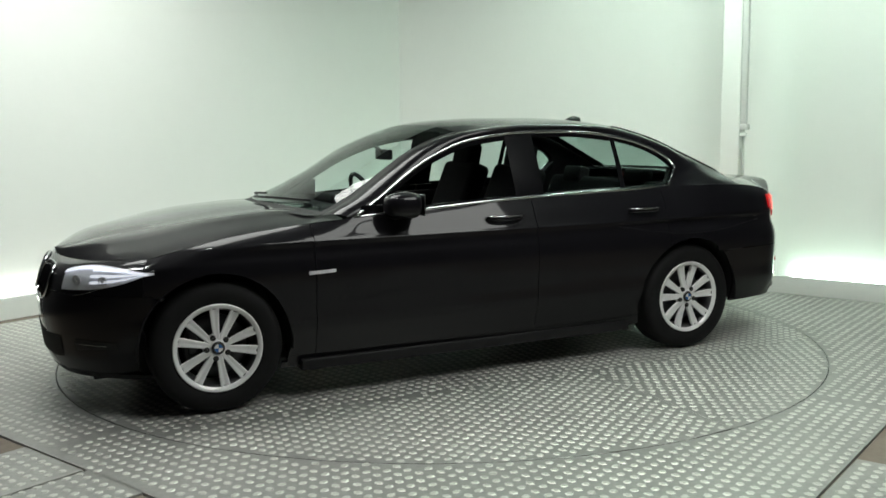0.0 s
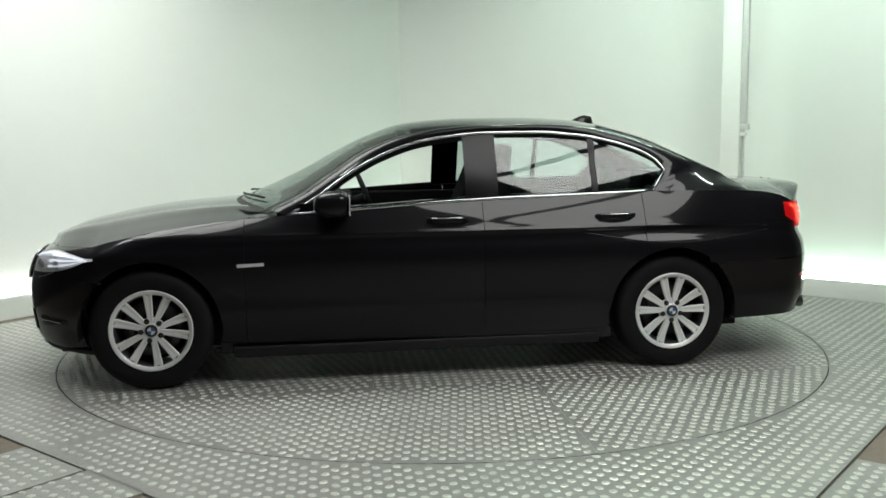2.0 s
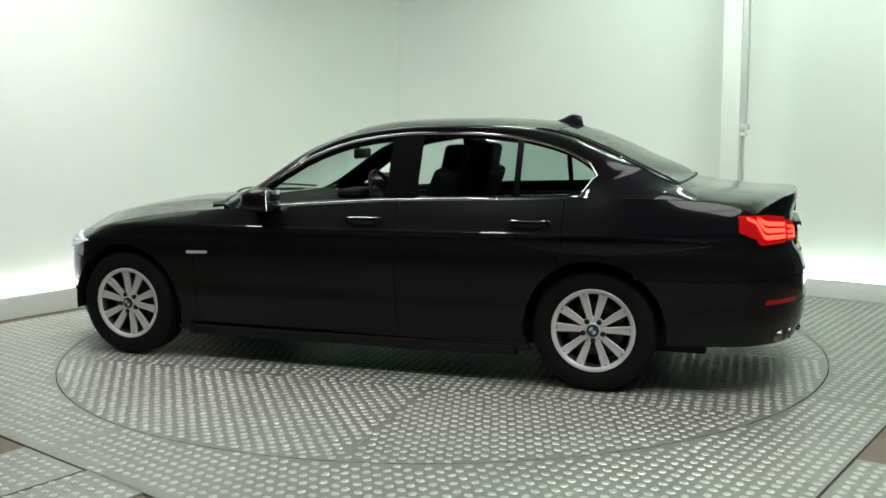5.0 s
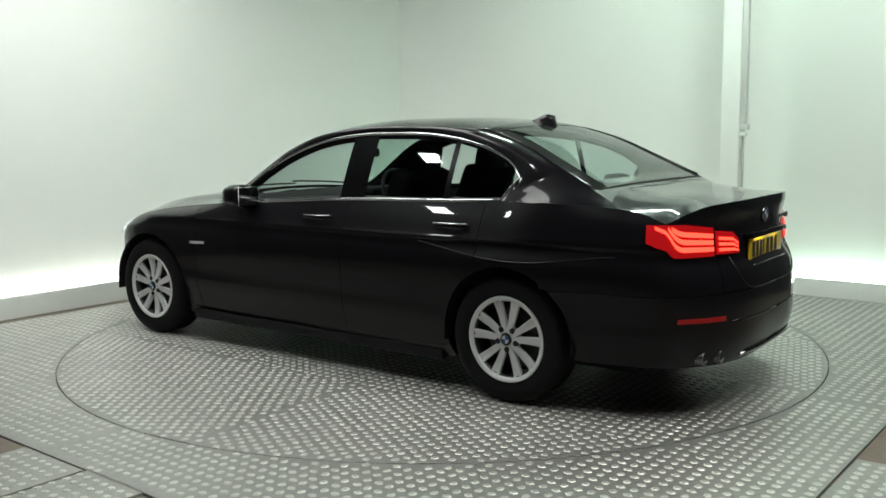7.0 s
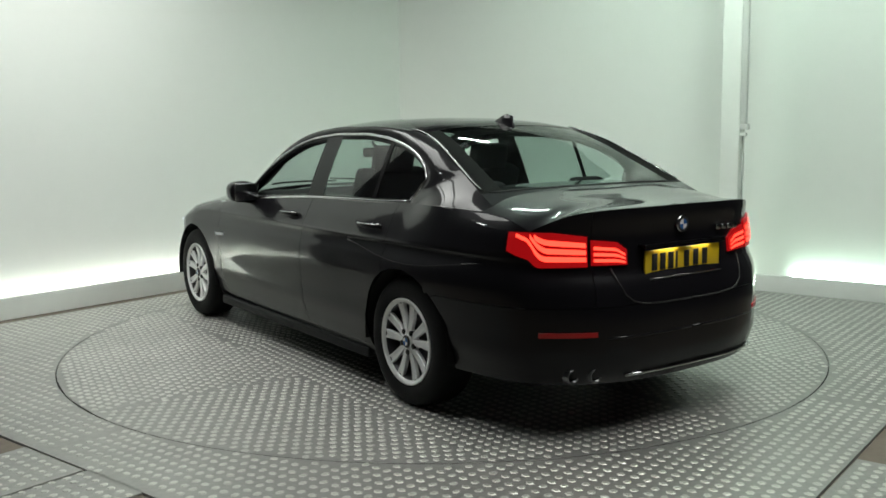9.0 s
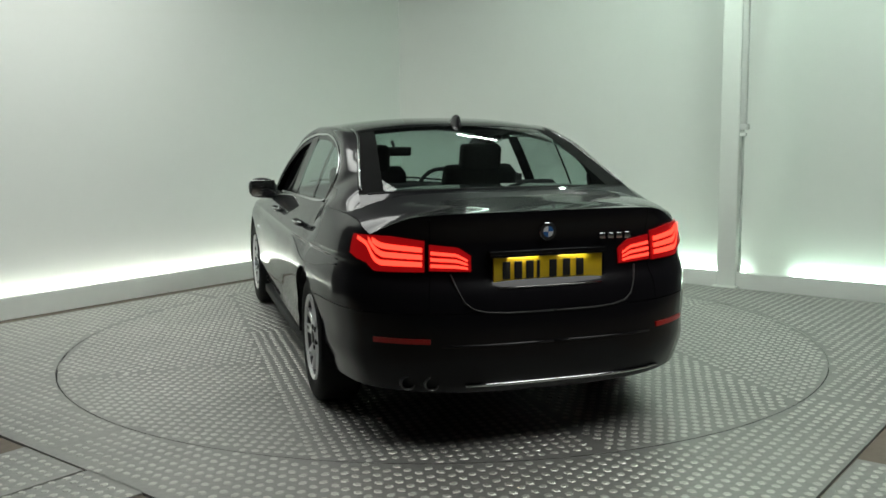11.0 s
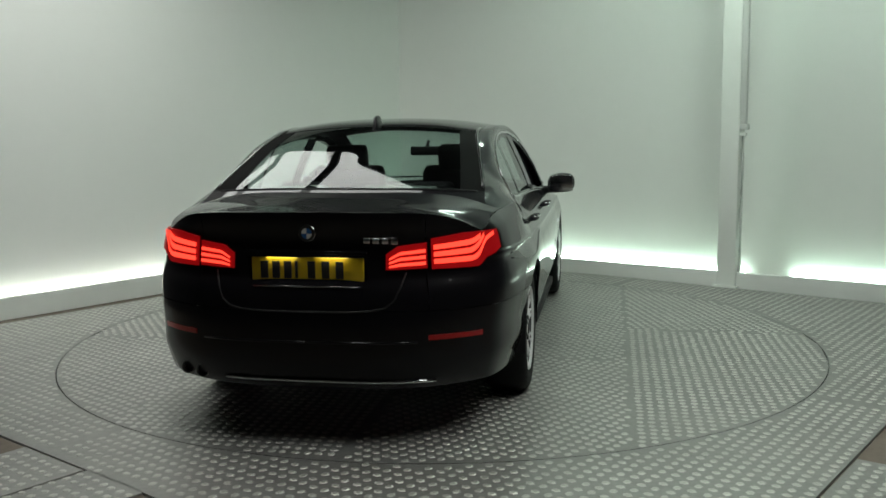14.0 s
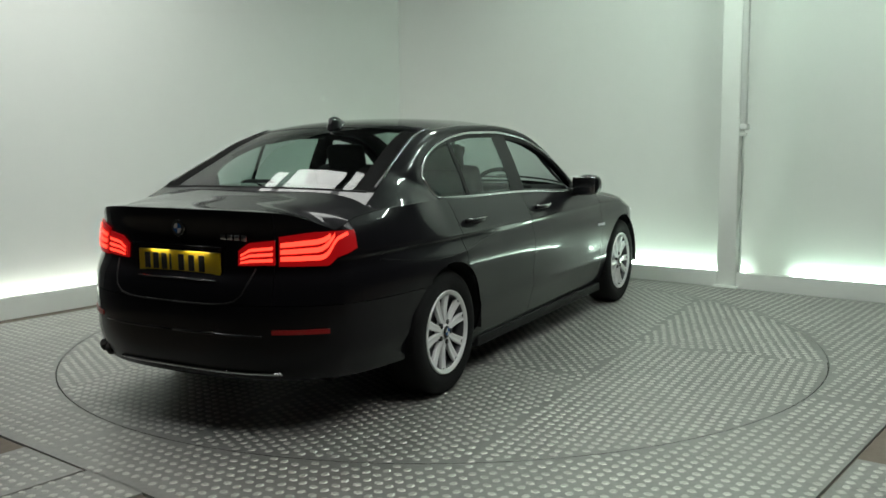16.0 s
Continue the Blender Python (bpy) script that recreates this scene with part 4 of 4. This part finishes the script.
def side_details(car):
    # sharp creases that frame the hollow over each rear wheel
    for sg in (1, -1):
        for dip, z0, z1 in ((.0, .826, .822), (.062, .812, .800)):
            pts = []
            for k in range(25):
                u = k / 24
                p = skin(sx(-.93 - 1.15 * u), z0 + (z1 - z0) * u - dip * math.sin(math.pi * u) ** 1.2, .0004)
                pts.append(Vector((p.x, p.y * sg, p.z)))
            part("wing_crease", tube(pts, .0032, 8), PAINT, car)
    for x0 in (-.045, -1.02):
        for sg in (1, -1):
            pts = []
            for k in range(9):
                u = k / 8
                x = x0 - .225 * u
                p = skin(sx(x), .905, .006 + .034 * math.sin(math.pi * u) ** .45)
                pts.append(Vector((p.x, p.y * sg, p.z)))
            h = part("door_handle", tube(pts, .013, 8, .8), PAINT, car)
            part("handle_strip", tube([q + Vector((0, .012 * sg, .012)) for q in pts], .004, 6), CHROME, h, "chrome handle strip")
    for sg in (1, -1):
        bm = bmesh.new()
        bmesh.ops.create_uvsphere(bm, u_segments=24, v_segments=14, radius=1)
        for v in bm.verts:
            x, y, z = v.co
            x = math.copysign(abs(x) ** .75, x)
            y = math.copysign(abs(y) ** .7, y)
            z = math.copysign(abs(z) ** .7, z)
            if x < 0:
                x *= .45
            v.co = Vector((.455 + .135 * x, ((.92 if sg > 0 else .962) + .10 * y), 1.010 + .072 * z - .015 * (y < 0) * abs(y)))
        if sg < 0:
            b2 = mirror_y(bm)
            bm.free()
            bm = b2
        m = part("door_mirror", bm, PAINT, car, "black door mirror")
        part("mirror_glass", box(.394, sg * (.925 if sg > 0 else .966), 1.010, .006, .165, .115, .003), CHROME, m)
        part("mirror_foot", tube([Vector((.52, sg * .80, .955)), Vector((.505, sg * .86, .955)), Vector((.49, sg * .92, .965))], .028, 8, 1.3), PLASTIC, m)
        part("mirror_triangle", box(.60, sg * .808, .985, .16, .012, .05, .004), GLOSS, m)


def interior(car):
    part("cabin_floor", box(-.35, 0, .36, 2.6, 1.46, .04, .01), LINER, car)
    bm = box(.62, 0, .86, .50, 1.36, .20, .06, Matrix.Rotation(radians(-8), 3, "Y"))
    part("dashboard", bm, LINER, car)
    part("instrument_hood", box(.42, -.36, .97, .18, .34, .06, .02), LINER, car)
    part("parcel_shelf", box(-1.72, 0, 1.005, .55, 1.24, .04, .01), LINER, car)
    part("rear_bulkhead", box(-1.62, 0, .72, .05, 1.40, .56, .01), LINER, car)
    for sg in (1, -1):
        part("door_card", box(-.35, sg * .765, .76, 2.05, .04, .42, .015), LINER, car)
    ring = [Vector((.22 + .07 * math.sin(a), -.36 + .185 * math.cos(a), .95 + .17 * math.sin(a))) for a in (2 * math.pi * k / 24 for k in range(25))]
    w = part("steering_wheel", tube(ring, .015, 8, caps=False), LINER, car)
    for a in (0, math.pi, -math.pi / 2):
        part("wheel_spoke", tube([Vector((.24, -.36, .95)), Vector((.22 + .07 * math.sin(a), -.36 + .18 * math.cos(a), .95 + .17 * math.sin(a)))], .016, 6), LINER, w)
    part("column", tube([Vector((.24, -.36, .95)), Vector((.45, -.36, .88))], .035, 8), LINER, w)
    part("rear_view_mirror", box(.22, 0, 1.255, .03, .24, .065, .014), LINER, car)
    part("mirror_stem", tube([Vector((.23, 0, 1.27)), Vector((.30, 0, 1.325))], .012, 6), LINER, car)
    lean = Matrix.Rotation(radians(-22), 3, "Y")
    for sg in (1, -1):
        s = part("front_seat", box(-.12, sg * .37, .58, .52, .50, .16, .05, seg=3), SEAT, car, "black front seat")
        part("backrest", box(-.45, sg * .37, .88, .14, .48, .62, .05, lean, seg=3), SEAT, s)
        part("headrest", box(-.56, sg * .37, 1.225, .10, .27, .18, .04, Matrix.Rotation(radians(-12), 3, "Y"), seg=3), SEAT, s)
        for d in (-.06, .06):
            part("headrest_post", tube([Vector((-.55, sg * .37 + d, 1.06)), Vector((-.56, sg * .37 + d, 1.18))], .007, 6), CHROME, s)
        h = part("rear_headrest", box(-1.475, sg * .37, 1.065, .09, .24, .12, .035, Matrix.Rotation(radians(-15), 3, "Y"), seg=3), SEAT, car)
    b = part("rear_bench", box(-1.15, 0, .58, .50, 1.36, .16, .05, seg=3), SEAT, car, "black rear bench seat")
    part("backrest", box(-1.42, 0, .80, .14, 1.34, .52, .05, lean, seg=3), SEAT, b)
    # wipers at the foot of the windscreen
    for y0, y1 in ((-.62, -.02), (-.10, .52)):
        pts = []
        for k in range(7):
            q = (y0 + (y1 - y0) * k / 6) / .69
            p = cabin_point(.83 - .05 * k / 6, max(-.95, min(.95, q)))
            pts.append(p + Vector((.012, 0, .014)))
        part("wiper", tube(pts, .007, 6), PLASTIC, car)
    part("cowl", grid(cabin_sheet(.95, .845, 3, -1.0, 1.0, 20, -.004), flip=True), PLASTIC, car)


def saloon():
    car = thing("car", "black saloon with silver alloy wheels standing on the steel turntable", "car")
    body_panels(car)
    bonnet_and_boot(car)
    cabin(car)
    arches(car)
    lamps(car)
    rear_details(car)
    side_details(car)
    interior(car)
    for x, y, s, spin in ((BASE, .892, 1, 42), (BASE, -.892, -1, 20), (-BASE, .905, 1, 54), (-BASE, -.905, -1, 66)):
        wheel(car, x, y, s, spin)
    return car


car = saloon()


def motions():
    steps = [k * 0.5 for k in range(33)]
    walk(table, [(t, pose(0, 0, 0, 0, 0, heading(t))) for t in steps])
    walk(car, [(t, pose(0, 0, 0, 0, 0, heading(t)) @ pose(OX, OY, 0)) for t in steps])


motions()
